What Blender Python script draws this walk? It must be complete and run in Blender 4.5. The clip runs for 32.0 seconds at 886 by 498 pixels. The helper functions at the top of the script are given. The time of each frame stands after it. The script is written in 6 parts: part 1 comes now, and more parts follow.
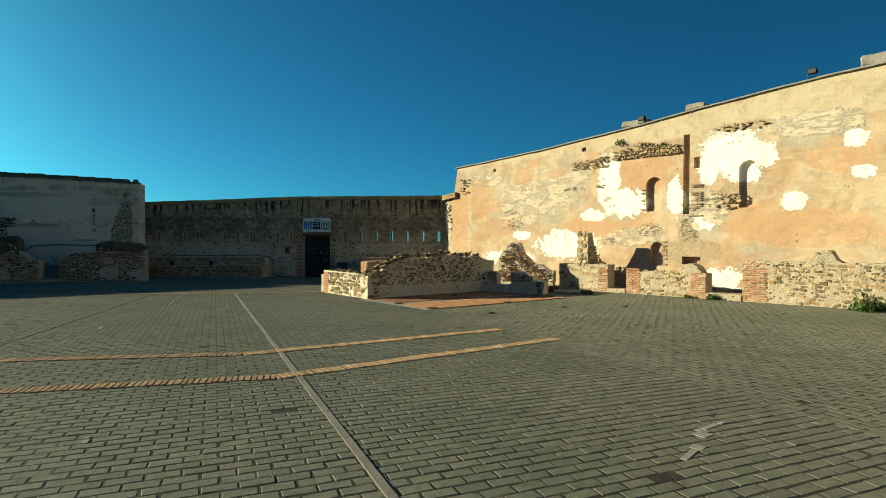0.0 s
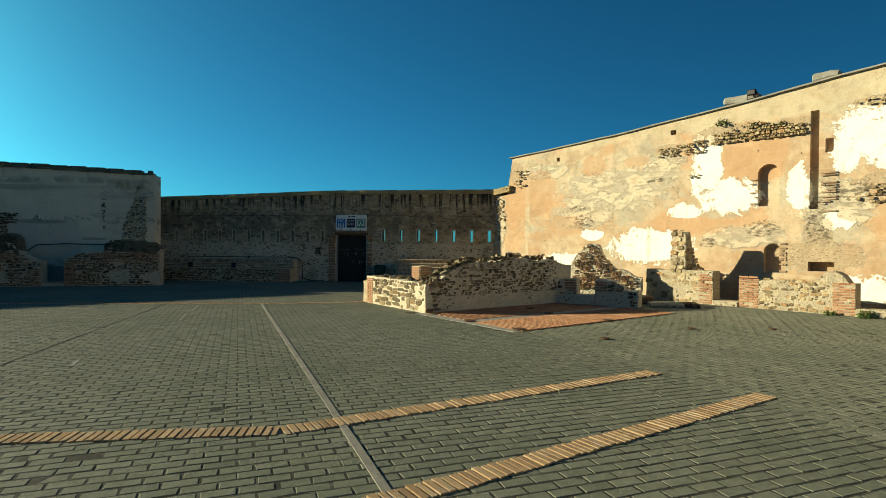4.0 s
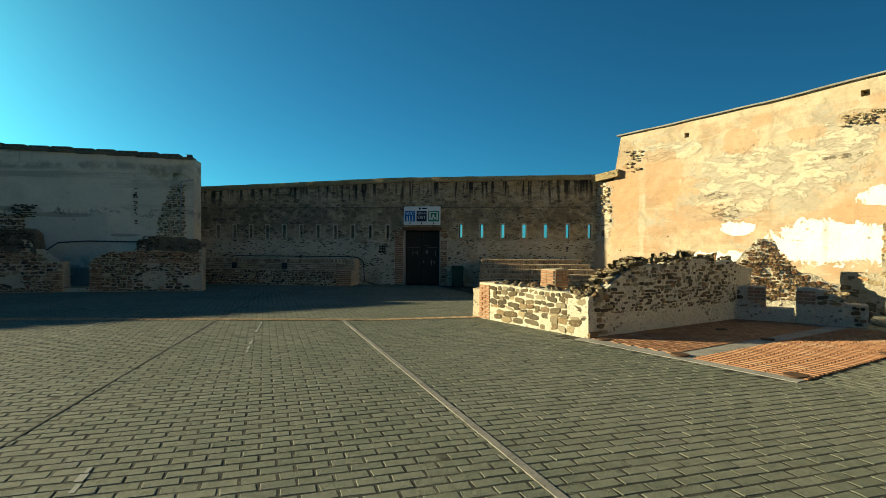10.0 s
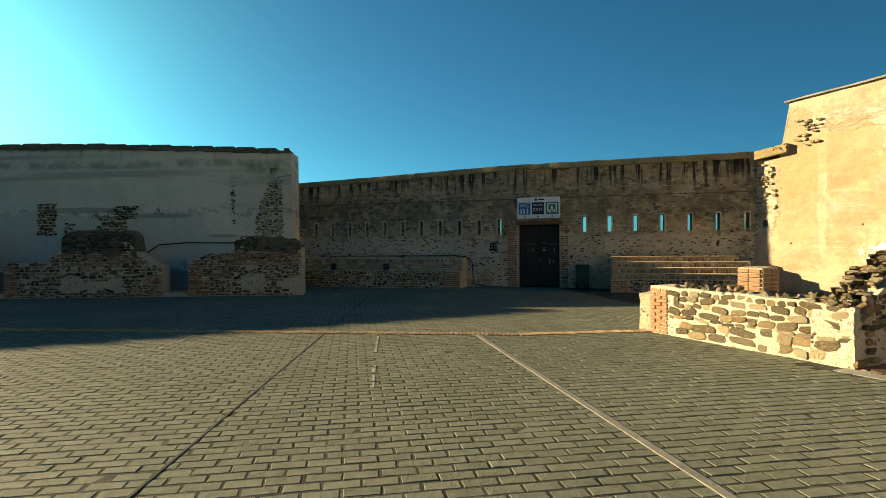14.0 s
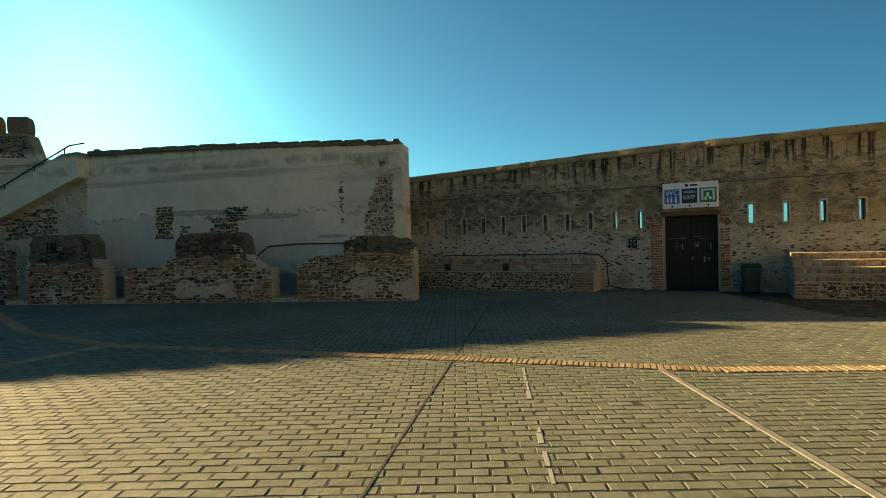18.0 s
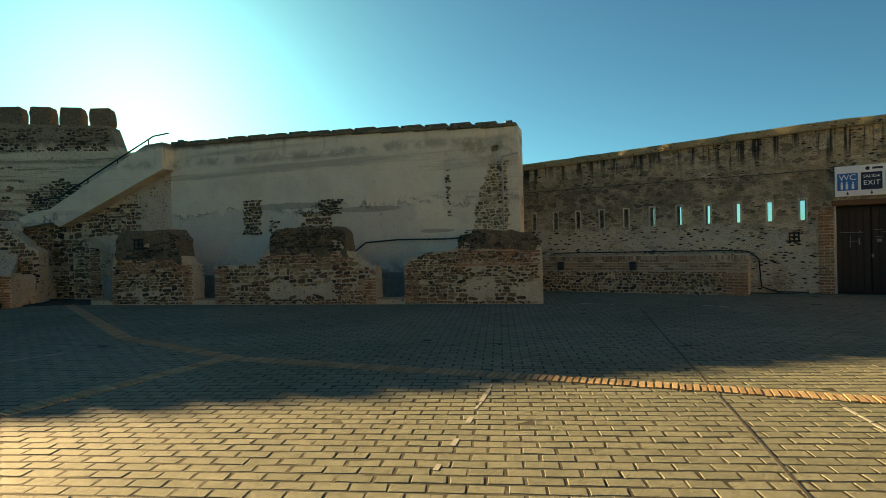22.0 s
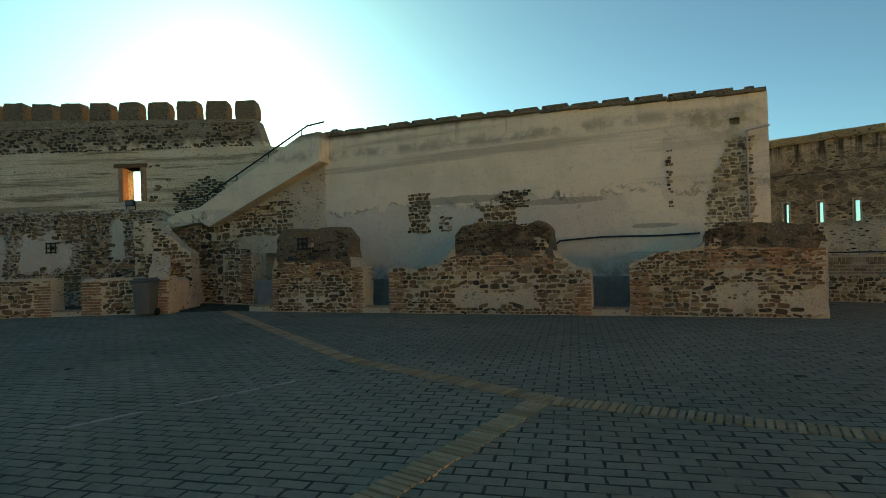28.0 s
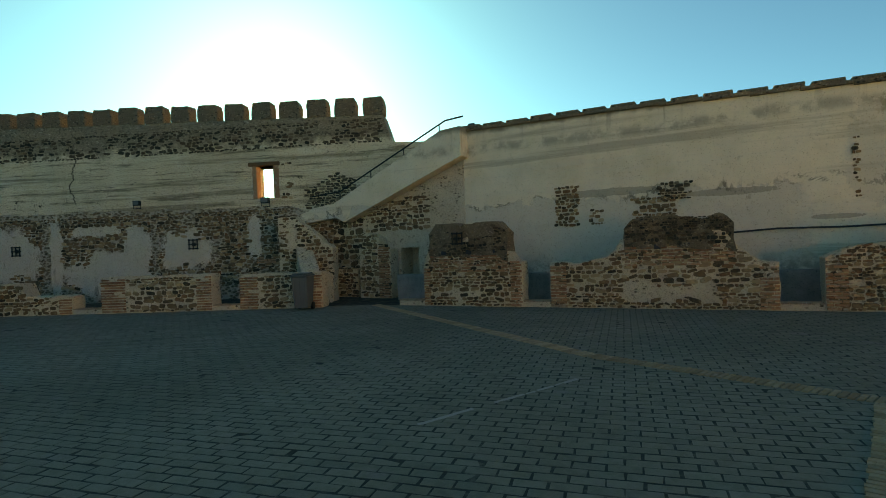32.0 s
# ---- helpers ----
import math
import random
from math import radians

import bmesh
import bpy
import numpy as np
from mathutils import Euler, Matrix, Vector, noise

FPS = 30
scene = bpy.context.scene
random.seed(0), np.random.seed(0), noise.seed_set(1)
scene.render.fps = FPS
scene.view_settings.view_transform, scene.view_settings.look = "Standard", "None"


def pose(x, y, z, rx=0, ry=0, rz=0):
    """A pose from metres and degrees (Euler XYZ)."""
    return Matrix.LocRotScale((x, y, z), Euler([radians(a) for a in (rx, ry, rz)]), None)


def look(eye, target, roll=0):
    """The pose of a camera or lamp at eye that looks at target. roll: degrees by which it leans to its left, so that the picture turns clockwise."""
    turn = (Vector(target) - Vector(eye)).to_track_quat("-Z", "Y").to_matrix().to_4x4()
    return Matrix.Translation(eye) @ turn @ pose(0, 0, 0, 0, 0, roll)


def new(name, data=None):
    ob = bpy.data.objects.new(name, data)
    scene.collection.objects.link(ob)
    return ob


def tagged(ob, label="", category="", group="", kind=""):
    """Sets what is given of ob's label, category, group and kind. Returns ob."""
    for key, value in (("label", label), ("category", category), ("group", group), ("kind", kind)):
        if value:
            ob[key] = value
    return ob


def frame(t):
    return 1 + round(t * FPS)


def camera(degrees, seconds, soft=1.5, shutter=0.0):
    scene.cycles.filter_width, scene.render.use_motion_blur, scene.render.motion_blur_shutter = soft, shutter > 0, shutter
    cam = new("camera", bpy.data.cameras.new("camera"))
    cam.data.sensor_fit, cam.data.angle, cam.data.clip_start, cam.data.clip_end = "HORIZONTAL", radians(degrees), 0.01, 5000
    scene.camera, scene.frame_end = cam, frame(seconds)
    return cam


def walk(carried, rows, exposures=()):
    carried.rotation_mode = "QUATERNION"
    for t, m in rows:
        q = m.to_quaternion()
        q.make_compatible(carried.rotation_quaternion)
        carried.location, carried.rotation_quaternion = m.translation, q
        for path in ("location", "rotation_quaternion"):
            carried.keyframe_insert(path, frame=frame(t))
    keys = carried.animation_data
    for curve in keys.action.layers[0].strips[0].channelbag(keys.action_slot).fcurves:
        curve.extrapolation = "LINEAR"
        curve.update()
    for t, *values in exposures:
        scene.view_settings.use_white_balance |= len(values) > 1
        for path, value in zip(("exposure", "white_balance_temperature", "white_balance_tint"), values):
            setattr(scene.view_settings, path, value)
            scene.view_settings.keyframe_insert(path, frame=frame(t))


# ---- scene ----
cam = camera(78.0, 32.0, 0.9)
# seconds, x, y, z, heading (degrees to the left of +y), pitch, roll
ROWS = [
    (0.0, -0.14, -0.08, 1.67, 2.83, -0.26, -0.24),
    (0.5, -0.33, 0.37, 1.67, 3.42, -0.31, -0.54),
    (1.0, -0.51, 0.82, 1.67, 3.82, -0.24, -0.70),
    (1.5, -0.70, 1.26, 1.67, 4.03, -0.14, -0.69),
    (2.0, -0.89, 1.70, 1.67, 5.03, -0.26, -0.86),
    (2.5, -1.09, 2.14, 1.68, 5.06, -0.14, -0.68),
    (3.0, -1.29, 2.55, 1.68, 5.36, -0.17, -0.52),
    (3.5, -1.51, 2.95, 1.68, 5.05, -0.18, -0.45),
    (5.5, -2.44, 4.48, 1.69, 4.87, -0.32, -0.57),
    (6.0, -2.67, 4.82, 1.68, 4.27, -0.22, -0.27),
    (6.5, -2.92, 5.11, 1.68, 4.75, -0.42, -0.49),
    (7.0, -3.17, 5.36, 1.66, 5.86, -0.39, -0.94),
    (7.5, -3.44, 5.61, 1.65, 6.23, -0.46, -0.59),
    (8.0, -3.73, 5.91, 1.65, 6.75, -0.42, -0.66),
    (8.5, -4.00, 6.24, 1.65, 6.32, -0.57, -0.62),
    (9.0, -4.24, 6.58, 1.64, 6.67, -0.64, -0.62),
    (9.5, -4.46, 6.92, 1.63, 7.31, -0.47, -0.56),
    (10.0, -4.66, 7.23, 1.62, 7.43, -0.40, -0.41),
    (10.5, -4.87, 7.55, 1.60, 7.80, -0.48, -0.37),
    (11.0, -5.09, 7.92, 1.58, 7.65, -0.54, -0.20),
    (11.5, -5.33, 8.33, 1.57, 8.24, -0.37, -0.25),
    (12.0, -5.58, 8.71, 1.54, 11.18, -0.42, -0.34),
    (12.5, -5.81, 9.02, 1.52, 11.33, -0.31, -0.15),
    (13.0, -6.01, 9.24, 1.51, 11.99, -0.26, -0.08),
    (13.5, -6.15, 9.39, 1.51, 14.35, -0.34, 0.19),
    (15.5, -6.42, 9.80, 1.61, 19.77, -0.36, 0.93),
    (16.0, -6.54, 10.00, 1.61, 21.99, -0.26, 0.75),
    (16.5, -6.73, 10.30, 1.60, 22.85, -0.28, 0.91),
    (17.0, -6.98, 10.67, 1.61, 24.53, -0.32, 0.93),
    (17.5, -7.27, 11.04, 1.63, 26.45, -0.53, 1.30),
    (18.0, -7.58, 11.35, 1.64, 26.81, -0.81, 1.52),
    (18.5, -7.92, 11.56, 1.65, 27.32, -0.87, 1.27),
    (19.0, -8.29, 11.69, 1.64, 27.81, -0.96, 1.27),
    (19.5, -8.67, 11.79, 1.64, 28.68, -0.99, 1.22),
    (20.0, -9.04, 11.85, 1.62, 29.90, -0.87, 1.46),
    (20.5, -9.40, 11.92, 1.61, 29.95, -0.81, 1.46),
    (21.0, -9.72, 11.98, 1.58, 30.21, -0.88, 1.38),
    (21.5, -10.02, 12.03, 1.56, 30.53, -0.68, 1.61),
    (22.0, -10.34, 12.08, 1.55, 31.30, -0.64, 1.59),
    (22.5, -10.68, 12.15, 1.53, 32.98, -0.54, 1.72),
    (23.0, -11.05, 12.28, 1.52, 33.23, -0.51, 1.72),
    (23.5, -11.45, 12.47, 1.52, 34.69, -0.47, 1.56),
    (24.0, -11.85, 12.63, 1.51, 35.54, -0.37, 1.71),
    (24.5, -12.24, 12.74, 1.50, 36.23, -0.35, 1.65),
    (25.0, -12.61, 12.80, 1.48, 37.35, -0.21, 1.81),
    (25.5, -12.93, 12.79, 1.47, 37.38, -0.09, 1.75),
    (27.5, -14.08, 12.46, 1.46, 39.06, 0.34, 1.67),
    (28.0, -14.37, 12.34, 1.50, 38.96, 0.04, 1.80),
    (28.5, -14.67, 12.18, 1.54, 40.05, -0.23, 1.72),
    (29.0, -14.95, 12.01, 1.52, 40.53, -0.21, 1.91),
    (29.5, -15.23, 11.84, 1.51, 40.34, -0.09, 1.98),
    (30.0, -15.48, 11.65, 1.51, 40.65, -0.08, 1.79),
    (30.5, -15.73, 11.40, 1.54, 41.24, -0.25, 2.00),
    (31.0, -15.98, 11.12, 1.59, 42.21, -0.46, 1.95),
    (31.5, -16.23, 10.82, 1.64, 43.78, -0.59, 2.26),
    (32.0, -16.47, 10.53, 1.68, 43.71, -0.74, 2.33),
]
EXPOSURES = [(0.0, 1.12, 7400, -9), (9.0, 1.32, 7700, -9), (13.0, 1.6, 9000, -3), (16.0, 1.85, 11000, 2), (19.0, 2.05, 13500, 5), (25.0, 2.45, 23000, 14), (28.0, 2.72, 32000, 20), (31.0, 2.76, 32000, 19), (32.0, 2.76, 27000, 13)]
walk(cam, [(t, pose(x, y, z, 90 + pitch, roll, yaw)) for t, x, y, z, yaw, pitch, roll in ROWS], EXPOSURES)

# ---- light: a low sun behind the left-hand ramparts, clear sky ----
SUN_AZ, SUN_EL = 88.2, 15.9          # degrees to the left of +y, degrees above the horizon
GLOW_AZ, GLOW_EL = 60.0, 15.5        # the middle of the bright haze round the sun
sun_way = Vector((-math.sin(radians(SUN_AZ)) * math.cos(radians(SUN_EL)), math.cos(radians(SUN_AZ)) * math.cos(radians(SUN_EL)), math.sin(radians(SUN_EL))))
world = bpy.data.worlds.new("sky")
scene.world = world
world.use_nodes = True
wt = world.node_tree
sky = wt.nodes.new("ShaderNodeTexSky")
sky.sky_type, sky.sun_disc = "NISHITA", False
sky.sun_elevation, sky.sun_rotation = radians(GLOW_EL), radians(-GLOW_AZ)
sky.air_density, sky.dust_density, sky.ozone_density = 0.62, 0.55, 4.0
wt.nodes["Background"].inputs["Strength"].default_value = 0.056
clear = wt.nodes.new("ShaderNodeMix")          # deep, polarised blue of a very dry day
clear.data_type, clear.blend_type = "RGBA", "MULTIPLY"
clear.inputs[0].default_value, clear.inputs[7].default_value = 1.0, (0.128, 0.58, 0.735, 1)
wt.links.new(sky.outputs[0], clear.inputs[6])
wt.links.new(clear.outputs[2], wt.nodes["Background"].inputs[0])
lamp = bpy.data.lights.new("sun", "SUN")
lamp.energy, lamp.angle, lamp.color = 4.2, radians(0.6), (1.0, 0.86, 0.68)
sun_ob = new("sun", lamp)
sun_ob.matrix_world = look((0, 0, 0), tuple(-sun_way))


# ---- materials ----
class Mat:
    """A small helper round one node material."""

    def __init__(self, name, rough=0.9):
        self.m = bpy.data.materials.new(name)
        self.m.use_nodes = True
        self.t = self.m.node_tree
        self.b = self.t.nodes["Principled BSDF"]
        self.b.inputs["Roughness"].default_value = rough
        self.b.inputs["Specular IOR Level"].default_value = 0.25
        self.co = self.t.nodes.new("ShaderNodeTexCoord").outputs["Object"]

    def put(self, sock, v):
        if hasattr(v, "is_output"):
            self.t.links.new(v, sock)
        elif isinstance(v, (tuple, list)) and len(v) == 3 and sock.type == "RGBA":
            sock.default_value = (*v, 1)
        else:
            sock.default_value = v

    def geo(self):
        return self.t.nodes.new("ShaderNodeNewGeometry").outputs["Random Per Island"]

    def obj(self):
        return self.t.nodes.new("ShaderNodeObjectInfo").outputs["Random"]

    def map(self, scale=(1, 1, 1), co=None):
        n = self.t.nodes.new("ShaderNodeMapping")
        self.put(n.inputs["Vector"], co or self.co)
        n.inputs["Scale"].default_value = scale
        return n.outputs[0]

    def noise(self, scale, detail=5, rough=0.6, co=None, dist=0.0):
        n = self.t.nodes.new("ShaderNodeTexNoise")
        self.put(n.inputs["Vector"], co or self.co)
        n.inputs["Scale"].default_value, n.inputs["Detail"].default_value, n.inputs["Roughness"].default_value, n.inputs["Distortion"].default_value = scale, detail, rough, dist
        return n.outputs["Fac"]

    def vor(self, scale, co=None, feature="F1", out="Distance", rnd=1.0):
        n = self.t.nodes.new("ShaderNodeTexVoronoi")
        n.feature = feature
        self.put(n.inputs["Vector"], co or self.co)
        n.inputs["Scale"].default_value, n.inputs["Randomness"].default_value = scale, rnd
        return n.outputs[out]

    def math(self, op, a, b=0.0, c=0.0, clamp=False):
        n = self.t.nodes.new("ShaderNodeMath")
        n.operation, n.use_clamp = op, clamp
        for i, v in enumerate((a, b, c)):
            self.put(n.inputs[i], v)
        return n.outputs[0]

    def step(self, v, lo, hi):
        n = self.t.nodes.new("ShaderNodeMapRange")
        n.interpolation_type = "SMOOTHSTEP"
        self.put(n.inputs[0], v)
        n.inputs[1].default_value, n.inputs[2].default_value = lo, hi
        return n.outputs[0]

    def mix(self, f, a, b, mode="MIX"):
        n = self.t.nodes.new("ShaderNodeMix")
        n.data_type, n.blend_type = "RGBA", mode
        self.put(n.inputs[0], f)
        self.put(n.inputs[6], a)
        self.put(n.inputs[7], b)
        return n.outputs[2]

    def ramp(self, f, *stops):
        n = self.t.nodes.new("ShaderNodeValToRGB")
        self.put(n.inputs[0], f)
        e = n.color_ramp.elements
        while len(e) < len(stops):
            e.new(0.5)
        for i, (p, c) in enumerate(stops):
            e[i].position, e[i].color = p, (*c, 1)
        return n.outputs[0]

    def axis(self, i):
        n = self.t.nodes.new("ShaderNodeSeparateXYZ")
        self.put(n.inputs[0], self.co)
        return n.outputs[i]

    def blobs(self, ellipses, wobble=0.5, scale=1.6, soft=0.08, dx=0.0):
        """A mask of ragged patches, each (s, z, half width, half height), on a wall's own plane."""
        x, z = self.axis(0), self.axis(2)
        x = self.math("ADD", x, dx) if dx else x
        best = None
        for s, h, rs, rh in ellipses:
            a = self.math("POWER", self.math("ABSOLUTE", self.math("DIVIDE", self.math("SUBTRACT", x, s), rs)), 2.5)
            b = self.math("POWER", self.math("ABSOLUTE", self.math("DIVIDE", self.math("SUBTRACT", z, h), rh)), 2.5)
            d = self.math("SUBTRACT", 1.0, self.math("ADD", a, b))
            best = d if best is None else self.math("MAXIMUM", best, d)
        n = self.math("MULTIPLY", self.math("SUBTRACT", self.noise(scale, 9, 0.7, None, 0.6), 0.5), wobble * 7)
        n = self.math("ADD", n, self.math("MULTIPLY", self.math("SUBTRACT", self.noise(scale * 5, 5, 0.7), 0.5), wobble * 2.5))
        return self.step(self.math("ADD", self.math("MAXIMUM", best, -3.0), n), -soft, soft)

    def specks(self, c, scale=38, amount=0.6, lo=0.52, hi=0.64, tone=0.35):
        """Small dark pores and crumbs over a colour."""
        f = self.math("MULTIPLY", self.step(self.noise(scale, 4, 0.75), lo, hi), amount)
        return self.mix(f, c, self.mix(1.0, c, (tone, tone * 0.92, tone * 0.85), "MULTIPLY"))

    def done(self, color, bump=None, strength=0.5, dist=0.02, rough=None):
        self.put(self.b.inputs["Base Color"], color)
        if rough is not None:
            self.put(self.b.inputs["Roughness"], rough)
        if bump is not None:
            n = self.t.nodes.new("ShaderNodeBump")
            n.inputs["Strength"].default_value, n.inputs["Distance"].default_value = strength, dist
            self.put(n.inputs["Height"], bump)
            self.t.links.new(n.outputs[0], self.b.inputs["Normal"])
        return self.m


def m_paver():
    k = Mat("paver_concrete", 0.6)
    k.co = k.t.nodes.new("ShaderNodeNewGeometry").outputs["Position"]
    c = k.ramp(k.math("FRACT", k.math("ADD", k.geo(), k.obj())), (0.0, (0.142, 0.153, 0.112)), (0.5, (0.166, 0.175, 0.128)), (1.0, (0.19, 0.198, 0.147)))
    big = k.noise(0.35, 4)
    c = k.mix(k.step(big, 0.4, 0.7), c, k.mix(1.0, c, (0.72, 0.78, 0.74), "MULTIPLY"))
    c = k.mix(k.step(k.noise(2.2, 6), 0.58, 0.72), c, (0.165, 0.16, 0.14))
    fine = k.noise(60, 4, 0.7)
    c = k.mix(k.math("MULTIPLY", fine, 0.35), c, (0.2, 0.195, 0.175))
    grime = k.step(k.noise(7, 7, 0.75), 0.44, 0.62)
    c = k.mix(k.math("MULTIPLY", grime, 0.45), c, k.mix(1.0, c, (0.55, 0.56, 0.5), "MULTIPLY"))
    c = k.mix(k.math("MULTIPLY", k.step(k.noise(19, 5, 0.7), 0.6, 0.7), 0.5), c, (0.21, 0.205, 0.17))
    return k.done(c, k.math("ADD", fine, k.math("MULTIPLY", k.noise(16, 5, 0.7), 1.6)), 0.5, 0.012, k.ramp(big, (0.3, (0.66,) * 3), (0.7, (0.85,) * 3)))


def m_ground():
    k = Mat("joint_sand")
    c = k.ramp(k.noise(3, 8, 0.75), (0.38, (0.02, 0.02, 0.016)), (0.52, (0.045, 0.044, 0.035)), (0.64, (0.12, 0.12, 0.09)))
    return k.done(c, k.noise(40, 5), 0.6, 0.01)


def m_concrete(name="pale_concrete", tone=1.0):
    k = Mat(name)
    c = k.ramp(k.noise(2.5, 8, 0.7), (0.3, (0.2 * tone, 0.19 * tone, 0.17 * tone)), (0.7, (0.36 * tone, 0.345 * tone, 0.31 * tone)))
    c = k.mix(k.step(k.noise(22, 4), 0.55, 0.75), c, (0.12 * tone, 0.115 * tone, 0.1 * tone))
    return k.done(c, k.noise(35, 6, 0.7), 0.5, 0.01)


def m_brick(name, a, b, dust=0.3):
    k = Mat(name)
    c = k.mix(k.geo(), a, b)
    c = k.mix(k.math("MULTIPLY", k.obj(), 0.5), c, k.mix(1.0, c, (0.75, 0.68, 0.62), "MULTIPLY"))
    c = k.mix(k.math("MULTIPLY", k.step(k.noise(5, 7, 0.7), 0.48, 0.7), dust * 2), c, (0.42, 0.37, 0.29))
    c = k.mix(k.step(k.noise(28, 5), 0.62, 0.75), c, (0.07, 0.045, 0.03))
    return k.done(c, k.noise(45, 6, 0.7), 0.7, 0.012)


def m_stone(name, dark, mid, pale):
    k = Mat(name, 0.85)
    c = k.ramp(k.math("FRACT", k.math("ADD", k.geo(), k.math("MULTIPLY", k.obj(), 3.7))), (0.0, dark), (0.3, tuple(0.6 * v for v in mid)), (0.5, mid), (0.66, (mid[0] * 1.08, mid[1] * 0.82, mid[2] * 0.7)), (0.72, mid), (0.86, tuple(0.5 * (p + q) for p, q in zip(mid, pale))), (1.0, pale))
    c = k.mix(k.obj(), c, k.mix(1.0, c, (0.8, 0.76, 0.7), "MULTIPLY"))
    c = k.mix(k.step(k.noise(9, 8, 0.75), 0.5, 0.68), c, k.mix(0.4, c, pale))
    c = k.mix(k.step(k.noise(30, 5), 0.6, 0.72), c, (0.025, 0.022, 0.018))
    return k.done(c, k.math("ADD", k.noise(18, 8, 0.75), k.vor(14)), 0.8, 0.03)


def m_mortar(name, a, b, speck):
    """Lime mortar and broken render with small stones showing through it."""
    k = Mat(name)
    c = k.ramp(k.noise(1.1, 8, 0.7), (0.3, a), (0.7, b))
    v = k.vor(9, k.map((1, 1, 1.6)), "F1")
    show = k.math("MULTIPLY", k.step(v, 0.42, 0.2), k.step(k.noise(2.3, 5), 0.45, 0.6))
    c = k.mix(show, c, speck)
    c = k.mix(k.step(k.noise(17, 6, 0.7), 0.6, 0.75), c, k.mix(1.0, c, (0.45, 0.42, 0.4), "MULTIPLY"))
    c = k.specks(c, 34, 0.7)
    c = k.mix(k.math("MULTIPLY", k.step(k.noise(21, 5, 0.7), 0.57, 0.66), 0.5), c, (0.58, 0.51, 0.4))
    return k.done(c, k.math("ADD", k.noise(12, 8, 0.75), k.math("MULTIPLY", show, 0.6)), 1.0, 0.05)


def m_facade():
    """Old dark render over rubble, with black runs of damp below the coping."""
    k = Mat("damp_render")
    z = k.axis(2)
    base = k.ramp(k.noise(0.55, 8, 0.68), (0.25, (0.4, 0.32, 0.22)), (0.5, (0.64, 0.52, 0.36)), (0.75, (0.78, 0.66, 0.48)))
    stones = k.map((0.8, 1, 1.5))
    warp = k.t.nodes.new("ShaderNodeMix")
    warp.data_type = "VECTOR"
    warp.inputs[0].default_value = 0.06
    k.put(warp.inputs[4], stones)
    grit = k.t.nodes.new("ShaderNodeTexNoise")
    grit.inputs["Scale"].default_value, grit.inputs["Detail"].default_value = 3.5, 4
    k.put(grit.inputs["Vector"], k.co)
    k.put(warp.inputs[5], grit.outputs["Color"])
    rub = warp.outputs[1]
    tone = k.ramp(k.vor(6.0, rub, "F1", "Color"), (0.2, (0.24, 0.21, 0.18)), (0.4, (0.85, 0.82, 0.76)), (0.6, (0.42, 0.38, 0.32)), (0.8, (1.05, 1.02, 0.96)))
    edge = k.step(k.vor(6.0, rub, "DISTANCE_TO_EDGE"), 0.1, 0.02)
    show = k.step(k.noise(0.9, 6, 0.7), 0.34, 0.52)
    base = k.mix(k.math("MULTIPLY", show, 0.85), base, k.mix(1.0, base, tone, "MULTIPLY"))
    base = k.mix(k.math("MULTIPLY", k.math("MULTIPLY", edge, show), 0.5), base, (0.68, 0.6, 0.46))
    pale = k.step(k.math("ADD", k.noise(1.3, 6), k.math("MULTIPLY", k.step(z, 1.9, 1.3), 0.22)), 0.58, 0.72)
    c = k.mix(k.math("MULTIPLY", pale, 0.75), base, (0.76, 0.68, 0.53))
    v = k.vor(6.5, k.map((0.75, 1, 2.2)), "F1")
    v2 = k.vor(22, k.map((1, 1, 1.5)), "F1")
    pits = k.math("MULTIPLY", k.step(v, 0.36, 0.2), k.step(k.math("ADD", k.noise(1.7, 5), k.math("MULTIPLY", k.step(z, 1.9, 1.6), 0.1)), 0.46, 0.6))
    c = k.mix(pits, c, (0.04, 0.033, 0.025))
    c = k.mix(k.math("MULTIPLY", k.math("MULTIPLY", k.step(v2, 0.45, 0.2), k.step(k.noise(1.1, 5), 0.42, 0.62)), 0.75), c, (0.09, 0.07, 0.048))
    # warm bounce off the ochre wall, painted as golden patches towards the right
    warm_bounce = k.math("MULTIPLY", k.step(k.axis(0), 6.0, 13.0), k.step(k.noise(1.9, 7, 0.7), 0.46, 0.62))
    c = k.mix(k.math("MULTIPLY", warm_bounce, 0.6), c, (0.55, 0.4, 0.2))
    coat = k.math("MULTIPLY", k.step(k.math("ABSOLUTE", k.math("SUBTRACT", z, 1.55)), 0.4, 0.2), k.step(k.noise(1.4, 7, 0.7, k.map((0.5, 1, 1.2))), 0.4, 0.52))
    c = k.mix(k.math("MULTIPLY", k.math("MULTIPLY", coat, k.math("SUBTRACT", 1.0, pits)), 0.7), c, (0.7, 0.62, 0.48))
    c = k.specks(c, 30, 0.6, 0.53, 0.63, 0.35)
    line = k.step(k.math("ABSOLUTE", k.math("SUBTRACT", z, k.math("ADD", 3.08, k.math("MULTIPLY", k.noise(0.9, 3), 0.08)))), 0.022, 0.006)
    c = k.mix(k.math("MULTIPLY", line, 0.75), c, (0.05, 0.04, 0.03))
    damp = k.math("MULTIPLY", k.step(k.math("ABSOLUTE", k.math("SUBTRACT", z, 2.75)), 0.75, 0.2), k.step(k.noise(0.8, 8, 0.75), 0.4, 0.56))
    c = k.mix(k.math("MULTIPLY", damp, 0.65), c, (0.13, 0.105, 0.075))
